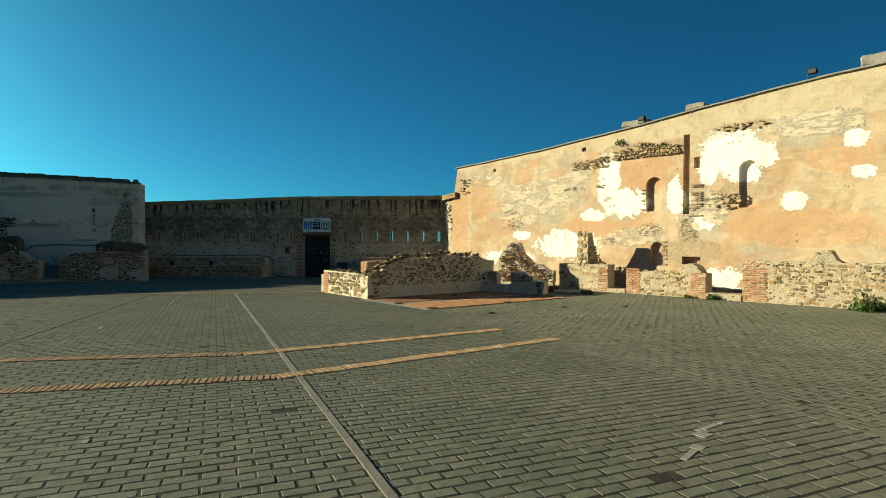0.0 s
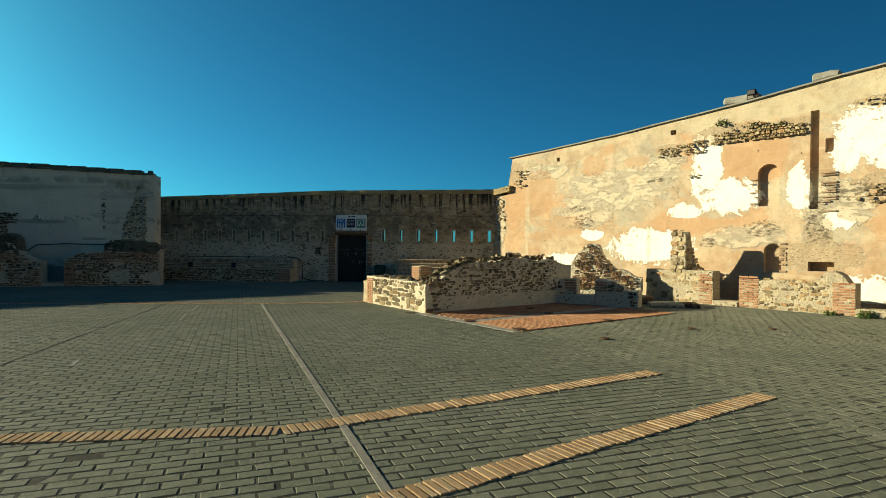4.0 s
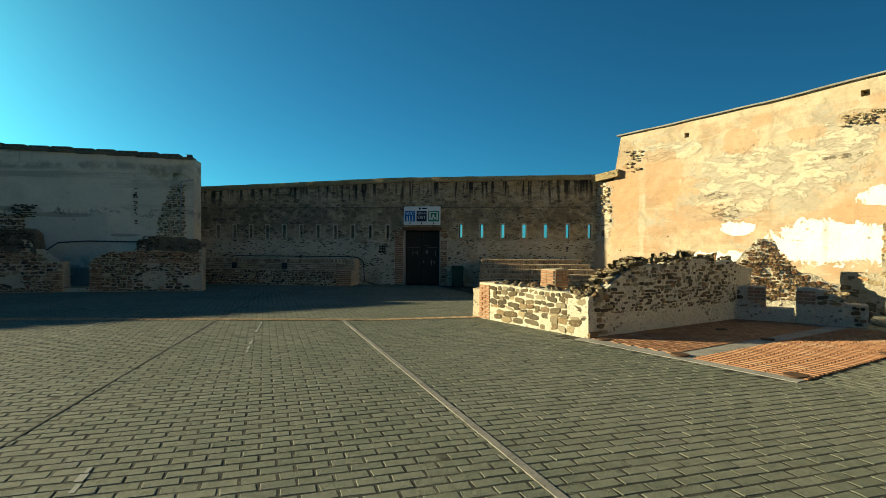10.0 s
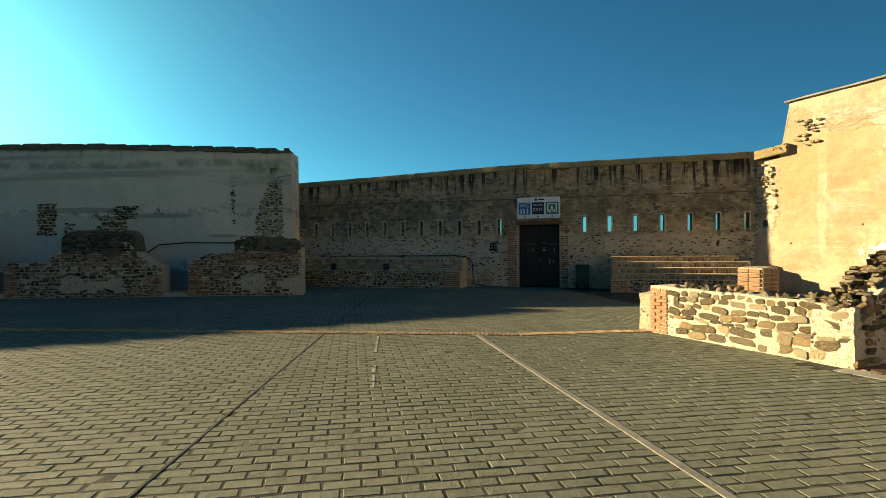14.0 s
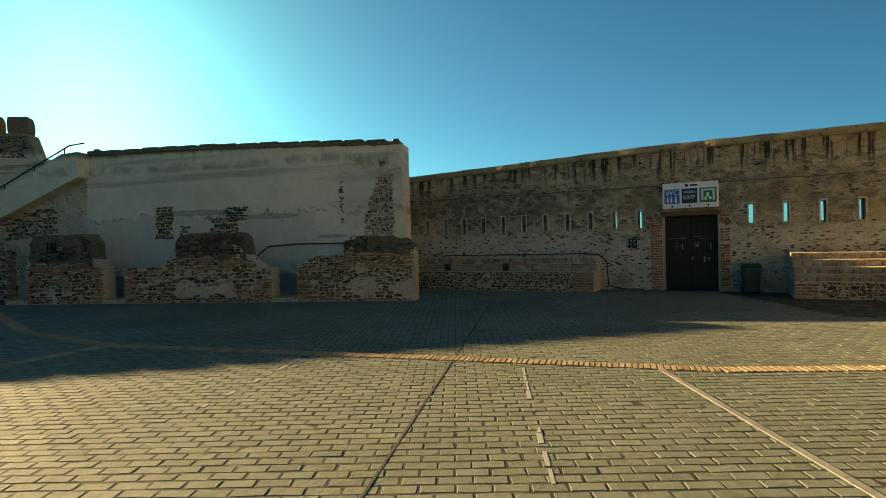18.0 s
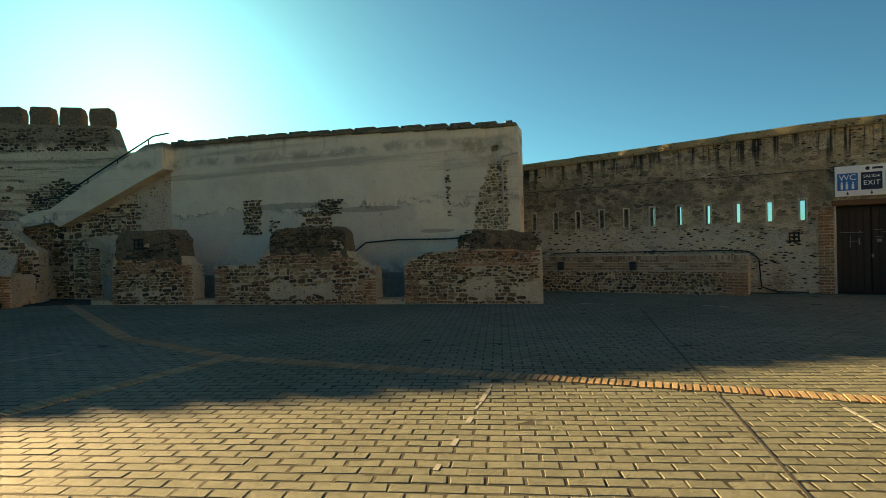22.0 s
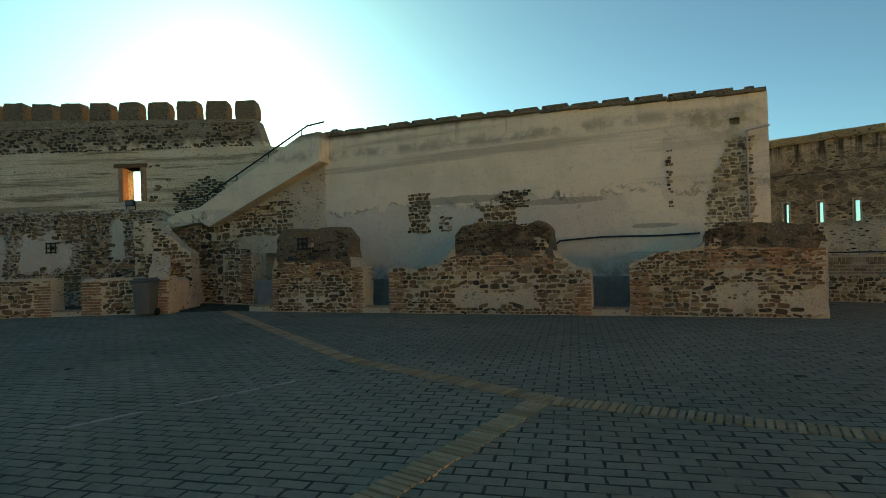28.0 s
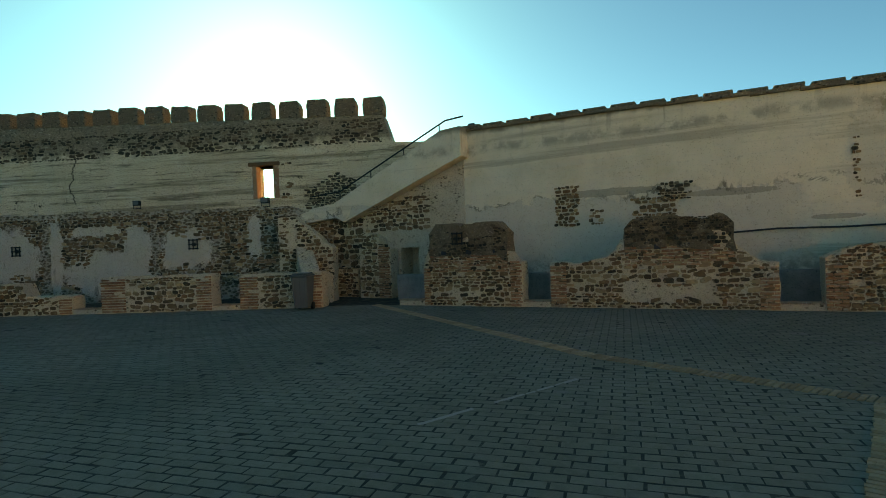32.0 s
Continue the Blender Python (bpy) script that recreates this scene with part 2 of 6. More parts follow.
    runs = k.math("MULTIPLY", k.step(k.noise(5.5, 4, 0.6, k.map((1, 1, 0.06))), 0.47, 0.6), k.step(k.math("ADD", z, k.math("MULTIPLY", k.noise(1.2, 4, 0.6, k.map((1, 1, 0.02))), 1.5)), 3.95, 4.6))
    c = k.mix(k.math("MULTIPLY", runs, 0.92), c, (0.022, 0.02, 0.018))
    h = k.math("ADD", k.math("MULTIPLY", k.noise(6, 8, 0.75), 1.2), k.math("MULTIPLY", v2, 0.8))
    return k.done(c, k.math("SUBTRACT", h, pits), 1.0, 0.06)


def m_right():
    """Ochre render with bare white coats, patched and weathered."""
    k = Mat("ochre_render")
    n1, n2 = k.noise(0.5, 8, 0.65), k.noise(1.9, 8, 0.68)
    c = k.ramp(n1, (0.28, (0.55, 0.46, 0.32)), (0.4, (0.5, 0.34, 0.21)), (0.47, (0.56, 0.41, 0.27)), (0.56, (0.62, 0.51, 0.36)), (0.64, (0.5, 0.37, 0.24)), (0.76, (0.38, 0.34, 0.27)))
    layer = k.noise(1.5, 7, 0.72, k.map((0.3, 1, 2.8)))
    c = k.mix(k.math("MULTIPLY", k.step(layer, 0.52, 0.6), 0.6), c, (0.63, 0.53, 0.37))
    c = k.mix(k.math("MULTIPLY", k.step(n2, 0.57, 0.66), 0.45), c, (0.45, 0.36, 0.24))
    grey = k.math("MULTIPLY", k.step(k.noise(0.8, 8, 0.72, k.map((0.7, 1, 1.3))), 0.52, 0.64), 0.8)
    c = k.mix(grey, c, (0.46, 0.44, 0.36))
    orange = k.blobs([(9.3, 5.0, 0.45, 0.6), (11.3, 4.6, 1.0, 0.8), (10.5, 2.6, 2.5, 0.5), (1.6, 3.2, 0.7, 1.7), (16.5, 2.3, 2.2, 0.6), (4.5, 3.3, 1.5, 0.5), (17.6, 4.6, 0.9, 0.6), (6.2, 5.2, 0.35, 0.5)], 0.3, 1.4, 0.12, 0.35)
    c = k.mix(k.math("MULTIPLY", orange, 0.75), c, k.mix(n2, (0.52, 0.31, 0.17), (0.7, 0.5, 0.32)))
    top = k.step(k.math("ADD", k.axis(2), k.math("MULTIPLY", n1, 0.6)), 5.95, 6.1)
    c = k.mix(k.math("MULTIPLY", top, 0.85), c, k.mix(n2, (0.52, 0.45, 0.32), (0.68, 0.59, 0.42)))
    cream = k.blobs([(4.6, 4.3, 1.7, 0.35), (6.6, 4.9, 1.2, 0.4), (5.8, 3.6, 1.5, 0.25), (3.0, 4.9, 0.8, 0.3), (7.8, 4.2, 0.9, 0.5), (16.4, 5.6, 1.4, 0.5), (12.2, 3.0, 0.5, 1.0), (2.35, 3.4, 0.12, 2.2)], 0.55, 2.4, 0.1, 0.35)
    c = k.mix(k.math("MULTIPLY", cream, 0.6), c, k.mix(layer, (0.5, 0.43, 0.31), (0.76, 0.67, 0.5)))
    slate = k.blobs([(5.2, 3.35, 0.5, 0.2), (3.9, 3.0, 0.35, 0.4), (13.4, 2.3, 0.8, 0.5), (13.0, 3.4, 0.5, 0.5), (7.2, 3.0, 0.6, 0.3), (16.6, 5.3, 0.7, 0.5), (0.5, 3.0, 0.3, 0.5), (10.4, 3.0, 0.8, 0.3)], 0.6, 2.8, 0.12, 0.35)
    c = k.mix(k.math("MULTIPLY", slate, 0.6), c, k.mix(n2, (0.36, 0.34, 0.27), (0.56, 0.53, 0.43)))
    white = k.blobs([(9.9, 4.4, 0.5, 1.1), (10.6, 3.4, 0.9, 0.55), (14.5, 4.95, 1.0, 0.8), (15.2, 4.85, 0.7, 0.5), (13.8, 4.5, 0.4, 0.6), (8.0, 1.75, 1.5, 0.6), (4.8, 1.2, 1.4, 0.3), (18.0, 5.0, 0.35, 0.25), (18.2, 4.0, 0.3, 0.25), (14.3, 0.6, 0.7, 0.35), (19.6, 5.2, 0.5, 0.5), (12.6, 3.6, 0.3, 0.7), (14.9, 4.2, 0.5, 0.3), (9.2, 3.0, 0.5, 0.25), (16.4, 3.2, 0.4, 0.3), (13.6, 2.6, 0.4, 0.3), (5.6, 2.2, 0.5, 0.2)], 0.85, 2.3, 0.05, 0.35)
    c = k.mix(white, c, k.mix(n2, (0.9, 0.88, 0.82), (0.82, 0.78, 0.68)))
    bare = k.blobs([(10.4, 5.45, 0.9, 0.3), (12.2, 5.5, 0.9, 0.2), (14.9, 5.85, 1.0, 0.14), (14.9, 3.6, 0.9, 0.25), (13.9, 3.0, 0.35, 0.5), (1.6, 4.9, 0.5, 0.6)  , (8.7, 5.2, 0.6, 0.18), (13.1, 2.1, 0.35, 0.6), (0.8, 2.6, 0.4, 0.9), (13.0, 1.5, 1.2, 0.4)], 0.55, 3.0, 0.06, 0.35)
    v = k.vor(12, k.map((1, 1, 1.6)), "F1")
    c = k.mix(k.math("MULTIPLY", bare, 0.7), c, k.mix(k.noise(5, 8, 0.8), (0.3, 0.23, 0.15), (0.62, 0.5, 0.34)))
    c = k.mix(k.math("MULTIPLY", k.math("MULTIPLY", bare, k.step(v, 0.45, 0.2)), k.step(k.noise(3, 5), 0.42, 0.55)), c, k.mix(n2, (0.17, 0.13, 0.085), (0.4, 0.33, 0.22)))
    stain = k.math("MULTIPLY", k.step(k.noise(1.3, 10, 0.8, k.map((1, 1, 0.8)), 0.6), 0.53, 0.62), 0.6)
    c = k.mix(k.math("MULTIPLY", stain, k.math("SUBTRACT", 1.0, white)), c, k.mix(n2, (0.3, 0.26, 0.19), (0.5, 0.43, 0.32)))
    pit = k.math("MULTIPLY", k.step(k.vor(3.1), 0.13, 0.07), k.step(k.noise(1.9, 3), 0.56, 0.62))
    c = k.mix(pit, c, (0.16, 0.11, 0.07))
    c = k.mix(k.math("MULTIPLY", k.step(k.noise(2.6, 9, 0.78), 0.57, 0.66), 0.5), c, (0.36, 0.31, 0.23))
    c = k.specks(c, 16, 0.25, 0.58, 0.66, 0.55)
    drip = k.math("MULTIPLY", k.step(k.noise(3.0, 5, 0.6, k.map((1, 1, 0.05))), 0.56, 0.7), 0.3)
    c = k.mix(drip, c, (0.42, 0.36, 0.26))
    worn = k.ramp(k.noise(1.5, 11, 0.8, None, 0.4), (0.34, (0.62, 0.52, 0.42)), (0.46, (0.85, 0.79, 0.72)), (0.56, (1.0, 1.0, 1.0)), (0.68, (0.88, 0.78, 0.66)))
    c = k.mix(k.mix(white, (0.5, 0.5, 0.5), (0.2, 0.2, 0.2)), c, k.mix(1.0, c, worn, "MULTIPLY"))
    keep = k.math("SUBTRACT", 1.0, white)
    flaky = k.math("MULTIPLY", keep, k.blobs([(6.4, 3.9, 2.3, 0.8), (5.2, 3.0, 1.2, 0.5), (8.4, 4.6, 0.8, 0.5), (3.2, 4.9, 1.2, 0.3), (0.6, 2.9, 0.6, 1.2), (13.5, 3.0, 0.9, 0.7), (11.0, 2.1, 1.2, 0.35), (17.0, 5.6, 1.2, 0.4)], 0.6, 2.2, 0.2, 0.35))
    leaf = k.noise(1.7, 10, 0.75, k.map((0.7, 1, 1.7)), 0.25)
    c = k.mix(k.math("MULTIPLY", flaky, 0.75), c, k.ramp(leaf, (0.3, (0.33, 0.29, 0.22)), (0.4, (0.45, 0.41, 0.33)), (0.48, (0.55, 0.49, 0.37)), (0.53, (0.74, 0.66, 0.5)), (0.6, (0.62, 0.52, 0.37)), (0.68, (0.5, 0.36, 0.22))))
    earth = k.math("MULTIPLY", keep, k.blobs([(11.3, 4.5, 0.95, 0.65), (5.6, 4.9, 0.5, 0.42), (2.9, 4.1, 0.9, 0.9), (1.6, 3.5, 0.5, 1.0), (9.0, 2.5, 1.6, 0.3), (15.8, 2.6, 1.4, 0.7), (7.4, 4.9, 0.5, 0.2), (4.3, 2.6, 0.8, 0.4)], 0.5, 2.0, 0.06, 0.35))
    c = k.mix(k.math("MULTIPLY", earth, 0.55), c, k.mix(n2, (0.44, 0.25, 0.13), (0.62, 0.41, 0.24)))
    rubbed = k.math("MULTIPLY", keep, k.blobs([(0.35, 3.0, 0.3, 1.5), (4.9, 3.25, 0.35, 0.12), (5.2, 2.75, 0.45, 0.3), (8.3, 4.15, 0.6, 0.07), (14.1, 3.3, 0.7, 0.3), (13.1, 2.5, 0.3, 0.7), (11.6, 2.35, 0.5, 0.25), (10.0, 1.9, 0.3, 0.15)], 0.8, 4.5, 0.08, 0.35))
    c = k.mix(k.math("MULTIPLY", k.math("MULTIPLY", rubbed, k.step(k.noise(8, 6, 0.75, k.map((0.7, 1, 1.6))), 0.46, 0.56)), 0.85), c, (0.13, 0.105, 0.075))
    c = k.mix(k.mix(white, (1.0, 1.0, 1.0), (0.0, 0.0, 0.0)), c, k.mix(1.0, c, (0.87, 0.87, 0.89), "MULTIPLY"))
    h = k.math("ADD", k.math("MULTIPLY", k.noise(7, 9, 0.72), 0.55), k.math("MULTIPLY", white, 0.25))
    h = k.math("ADD", h, k.math("MULTIPLY", k.math("MULTIPLY", flaky, k.step(leaf, 0.44, 0.53)), 0.45))
    h = k.math("SUBTRACT", h, k.math("ADD", k.math("MULTIPLY", k.math("MULTIPLY", bare, v), 0.2), k.math("MULTIPLY", pit, 0.6)))
    return k.done(c, k.math("ADD", h, k.math("MULTIPLY", layer, 0.5)), 0.75, 0.05)


def m_tower():
    """Smooth grey-buff cement render with faint lifts, water marks and old limewash below."""
    k = Mat("grey_render", 0.85)
    z = k.axis(2)
    n = k.noise(0.45, 8, 0.62)
    c = k.ramp(n, (0.3, (0.58, 0.49, 0.34)), (0.5, (0.73, 0.63, 0.46)), (0.62, (0.66, 0.57, 0.41)), (0.78, (0.8, 0.7, 0.54)))
    lifts = k.noise(1.2, 6, 0.65, k.map((0.06, 1, 1.8)))
    c = k.mix(k.math("MULTIPLY", k.step(lifts, 0.52, 0.66), 0.6), c, (0.3, 0.255, 0.185))
    c = k.mix(k.math("MULTIPLY", k.step(lifts, 0.46, 0.34), 0.4), c, (0.62, 0.56, 0.44))
    band = k.math("MULTIPLY", k.step(k.math("ABSOLUTE", k.math("SUBTRACT", z, k.math("ADD", 4.1, k.math("MULTIPLY", k.noise(0.5, 5), 0.5)))), 0.22, 0.02), k.step(k.noise(0.7, 6, 0.7), 0.42, 0.56))
    c = k.mix(k.math("MULTIPLY", band, 0.6), c, (0.2, 0.175, 0.135))
    edge = k.math("ADD", z, k.math("MULTIPLY", k.math("SUBTRACT", k.noise(0.9, 8, 0.7, None, 0.8), 0.5), 2.2))
    low = k.math("MULTIPLY", k.step(edge, 2.75, 2.67), k.step(k.math("ADD", k.axis(0), k.math("MULTIPLY", k.noise(1.3, 6), 2.0)), 10.0, 9.6))
    c = k.mix(k.math("MULTIPLY", low, 0.85), c, k.mix(k.noise(2.2, 8, 0.7), (0.42, 0.38, 0.3), (0.66, 0.6, 0.48)))
    scar = k.blobs([(4.6, 2.8, 1.2, 0.1), (7.4, 2.6, 0.9, 0.08), (9.4, 1.9, 0.5, 0.05)], 0.45, 2.6, 0.05)
    c = k.mix(k.math("MULTIPLY", scar, 0.8), c, k.mix(k.noise(3.5, 7, 0.7), (0.22, 0.19, 0.14), (0.44, 0.385, 0.29)))
    rim = k.math("MULTIPLY", k.step(k.math("ABSOLUTE", k.math("SUBTRACT", edge, 2.72)), 0.09, 0.01), k.step(k.noise(1.6, 5), 0.4, 0.55))
    c = k.mix(k.math("MULTIPLY", rim, 0.8), c, (0.13, 0.11, 0.08))
    grime = k.math("MULTIPLY", k.step(z, 1.35, 0.7), k.step(k.noise(3, 7, 0.7), 0.4, 0.6))
    c = k.mix(k.math("MULTIPLY", grime, 0.7), c, (0.14, 0.14, 0.12))
    sq = k.blobs([(10.75, 3.2, 1.15, 1.2)], 0.3, 3.0, 0.12)
    c = k.mix(k.math("MULTIPLY", sq, 0.4), c, k.mix(k.noise(1.8, 6), (0.34, 0.31, 0.25), (0.6, 0.55, 0.45)))
    moss = k.math("MULTIPLY", k.math("MULTIPLY", sq, k.step(z, 3.5, 4.0)), k.step(k.noise(1.6, 7, 0.7), 0.45, 0.6))
    c = k.mix(k.math("MULTIPLY", moss, 0.6), c, (0.24, 0.2, 0.09))
    v = k.vor(8, k.map((1, 1, 1.6)), "F1")
    drip = k.math("MULTIPLY", k.step(k.noise(4, 4, 0.6, k.map((1, 1, 0.05))), 0.55, 0.68), k.step(z, 4.0, 4.9))
    c = k.mix(k.math("MULTIPLY", drip, 0.4), c, (0.17, 0.145, 0.11))
    crest = k.step(k.math("ADD", z, k.math("MULTIPLY", k.noise(1.4, 6, 0.7), 0.35)), 4.92, 5.08)
    c = k.mix(k.math("MULTIPLY", crest, 0.8), c, (0.12, 0.105, 0.08))
    c = k.mix(k.math("MULTIPLY", k.step(k.noise(6, 8, 0.75), 0.56, 0.68), 0.35), c, (0.27, 0.23, 0.165))
    c = k.specks(c, 26, 0.55, 0.56, 0.66, 0.45)
    h = k.math("ADD", k.math("ADD", k.math("MULTIPLY", k.noise(9, 8, 0.7), 0.6), k.math("MULTIPLY", lifts, 0.8)), k.math("MULTIPLY", low, -0.6))
    return k.done(c, h, 0.6, 0.04)


def m_tapia():
    """Rammed earth and lime laid in lifts, with a dark stony parapet."""
    k = Mat("rammed_earth")
    z = k.axis(2)
    n = k.noise(0.7, 8, 0.65)
    c = k.ramp(n, (0.3, (0.5, 0.41, 0.27)), (0.55, (0.64, 0.53, 0.37)), (0.75, (0.74, 0.62, 0.45)))
    lifts = k.noise(1.6, 6, 0.65, k.map((0.08, 1, 2.4)))
    c = k.mix(k.math("MULTIPLY", k.step(lifts, 0.52, 0.62), 0.75), c, (0.24, 0.19, 0.125))
    rows = k.noise(3.2, 6, 0.75, k.map((0.12, 1, 2.2)))
    c = k.mix(k.math("MULTIPLY", k.step(rows, 0.54, 0.6), 0.8), c, (0.16, 0.125, 0.085))
    c = k.mix(k.math("MULTIPLY", k.step(rows, 0.46, 0.38), 0.6), c, (0.68, 0.6, 0.45))
    crack = k.math("MULTIPLY", k.step(k.math("ABSOLUTE", k.math("SUBTRACT", k.axis(0), k.math("ADD", 7.25, k.math("MULTIPLY", k.noise(1.1, 6, 0.6, k.map((0.1, 1, 1))), 1.2)))), 0.035, 0.01), k.step(z, 3.5, 3.7))
    c = k.mix(crack, c, (0.07, 0.05, 0.035))
    par = k.step(k.math("ADD", z, k.math("MULTIPLY", k.noise(1.3, 6), 1.4)), 5.85, 6.25)
    v = k.vor(8, k.map((1, 1, 1.7)), "F1")
    c = k.mix(k.math("MULTIPLY", par, 0.85), c, k.ramp(v, (0.1, (0.05, 0.042, 0.03)), (0.5, (0.19, 0.16, 0.115))))
    worn = k.math("MULTIPLY", k.step(k.noise(1.5, 7, 0.7), 0.57, 0.66), k.step(v, 0.5, 0.25))
    c = k.mix(worn, c, (0.075, 0.06, 0.04))
    c = k.specks(c, 24, 0.75, 0.52, 0.62, 0.35)
    c = k.mix(k.math("MULTIPLY", k.step(k.noise(13, 6, 0.7, k.map((0.5, 1, 1.4))), 0.57, 0.66), 0.5), c, (0.64, 0.56, 0.43))
    return k.done(c, k.math("ADD", k.noise(7, 9, 0.72), k.math("SUBTRACT", lifts, k.math("MULTIPLY", worn, 0.8))), 0.9, 0.06)


def m_backroom():
    """The inner wall of the old rooms: blue-grey limewash over rubble and brick."""
    k = Mat("limewashed_rubble")
    v = k.vor(7.5, k.map((1, 1, 1.75)), "F1")
    st = k.ramp(v, (0.12, (0.13, 0.09, 0.06)), (0.42, (0.24, 0.18, 0.12)), (0.6, (0.42, 0.36, 0.28)))
    wash = k.mix(k.noise(2.5, 7, 0.7), (0.44, 0.4, 0.32), (0.64, 0.57, 0.46))
    mask = k.blobs([(5.3, 1.75, 1.4, 1.0), (9.35, 1.0, 1.65, 0.8), (10.5, 1.9, 0.55, 0.8), (9.0, 2.55, 1.0, 0.2), (12.3, 1.75, 1.0, 0.7), (7.3, 1.6, 0.35, 1.6), (2.0, 1.6, 1.4, 0.9), (14.8, 2.1, 0.25, 0.8)], 0.6, 1.9, 0.05)
    c = k.mix(mask, st, wash)
    c = k.mix(k.math("MULTIPLY", k.step(k.noise(1.6, 8, 0.75, k.map((1.6, 1, 0.5))), 0.55, 0.68), 0.7), c, (0.17, 0.155, 0.13))
    c = k.specks(c, 30, 0.7)
    return k.done(c, k.math("ADD", k.noise(8, 8, 0.7), k.math("MULTIPLY", k.math("MULTIPLY", v, k.math("SUBTRACT", 1.0, mask)), -1.6)), 0.9, 0.06)


def m_plain(name, color, rough=0.6, metal=0.0, grain=20, amount=0.3):
    k = Mat(name, rough)
    k.b.inputs["Metallic"].default_value = metal
    n = k.noise(grain, 5, 0.65)
    c = k.mix(k.math("MULTIPLY", n, amount), color, tuple(0.45 * v for v in color))
    return k.done(c, n, 0.25, 0.004)


def m_tile():
    k = Mat("terracotta", 0.8)
    c = k.mix(k.geo(), (0.22, 0.105, 0.056), (0.31, 0.16, 0.09))
    c = k.mix(k.step(k.noise(1.4, 7, 0.7), 0.5, 0.72), c, (0.34, 0.22, 0.14))
    return k.done(c, k.noise(30, 5), 0.4, 0.006)


PAVER, GROUND, CONCRETE = m_paver(), m_ground(), m_concrete()
COPING = m_concrete("lichened_coping", 0.95)
LICHEN = m_mortar("ochre_lichen_stone", (0.26, 0.2, 0.11), (0.46, 0.35, 0.18), (0.1, 0.08, 0.05))
BRICK = m_brick("old_brick", (0.27, 0.12, 0.065), (0.45, 0.25, 0.145), 0.42)
BAND_BRICK = m_brick("worn_paving_brick", (0.27, 0.18, 0.105), (0.42, 0.3, 0.18), 0.25)
BRICK_PALE = m_brick("dusty_brick", (0.17, 0.11, 0.075), (0.47, 0.35, 0.24), 0.45)
STONE = m_stone("rubble_stone", (0.05, 0.032, 0.02), (0.21, 0.13, 0.072), (0.46, 0.33, 0.2))
STONE_BLACK = m_stone("sooty_stone", (0.03, 0.024, 0.018), (0.09, 0.07, 0.047), (0.24, 0.19, 0.13))
STONE_WARM = m_stone("ochre_rubble", (0.14, 0.105, 0.065), (0.38, 0.3, 0.18), (0.62, 0.52, 0.35))
MORTAR = m_mortar("lime_mortar", (0.4, 0.34, 0.245), (0.54, 0.47, 0.35), (0.13, 0.1, 0.065))
RUIN_PLASTER = m_mortar("pale_ruin_plaster", (0.56, 0.5, 0.38), (0.72, 0.65, 0.51), (0.3, 0.25, 0.18))
STONE_GREY = m_stone("ruin_stone", (0.12, 0.1, 0.07), (0.29, 0.245, 0.165), (0.52, 0.45, 0.32))
MORTAR_DARK = m_mortar("weathered_mortar", (0.46, 0.38, 0.27), (0.66, 0.55, 0.4), (0.13, 0.09, 0.055))
CAP_DARK = m_mortar("blackened_rubble", (0.1, 0.08, 0.055), (0.24, 0.185, 0.12), (0.035, 0.028, 0.02))
FACADE, OCHRE, TOWER, TAPIA, BACKROOM = m_facade(), m_right(), m_tower(), m_tapia(), m_backroom()
TILE = m_tile()
STAIRWALL = MORTAR_DARK
RUST = m_plain("rusty_iron", (0.1, 0.058, 0.036), 0.8, 0.3)
BLACK = m_plain("black_metal", (0.02, 0.02, 0.021), 0.45, 0.5)
DOOR = m_plain("dark_stained_wood", (0.035, 0.024, 0.018), 0.55, 0.0, 8, 0.6)
GREEN = m_plain("green_plastic", (0.02, 0.055, 0.042), 0.45)
GREY_BIN = m_plain("grey_plastic", (0.1, 0.12, 0.115), 0.5)
LENS = m_plain("lamp_glass", (0.1, 0.1, 0.1), 0.15)
WHITE = m_plain("white_board", (0.75, 0.76, 0.75), 0.5, 0, 12, 0.12)
BLUE, NAVY, SGREEN, INK = (m_plain(n, c, 0.5, 0, 10, 0.1) for n, c in (("sign_blue", (0.012, 0.15, 0.4)), ("sign_navy", (0.02, 0.03, 0.06)), ("sign_green", (0.02, 0.2, 0.11)), ("sign_ink", (0.03, 0.03, 0.035))))
LEAF = m_plain("leaf", (0.06, 0.11, 0.025), 0.6, 0, 6, 0.5)
PALE_IRON = m_plain("worn_pale_iron", (0.2, 0.2, 0.19), 0.6, 0.2)
WORN_PAINT = m_plain("worn_white_paint", (0.34, 0.34, 0.31), 0.7, 0, 30, 0.6)
WOODBEAM = m_plain("old_timber", (0.16, 0.08, 0.04), 0.8, 0, 12, 0.6)


# ---- building blocks ----
def mesh(name, verts, faces, material, parent=None, at=None, smooth=False):
    me = bpy.data.meshes.new(name)
    me.from_pydata([tuple(v) for v in verts], [], faces)
    me.materials.append(material)
    if smooth:
        me.polygons.foreach_set("use_smooth", [True] * len(me.polygons))
    me.update()
    ob = new(name, me)
    if at is not None:
        ob.matrix_world = at
    if parent is not None:
        ob.parent = parent
    return ob


def part(name, bm, material, parent=None, label=""):
    me = bpy.data.meshes.new(name)
    bmesh.ops.recalc_face_normals(bm, faces=bm.faces)
    bm.to_mesh(me)
    bm.free()
    me.materials.append(material)
    ob = new(name, me)
    if parent is not None:
        ob.parent = parent
    if label:
        tagged(ob, label)
    return ob


def empty(name, at, label, category, group="", kind=""):
    ob = new(name)
    ob.matrix_world = at
    return tagged(ob, label, category, group, kind)


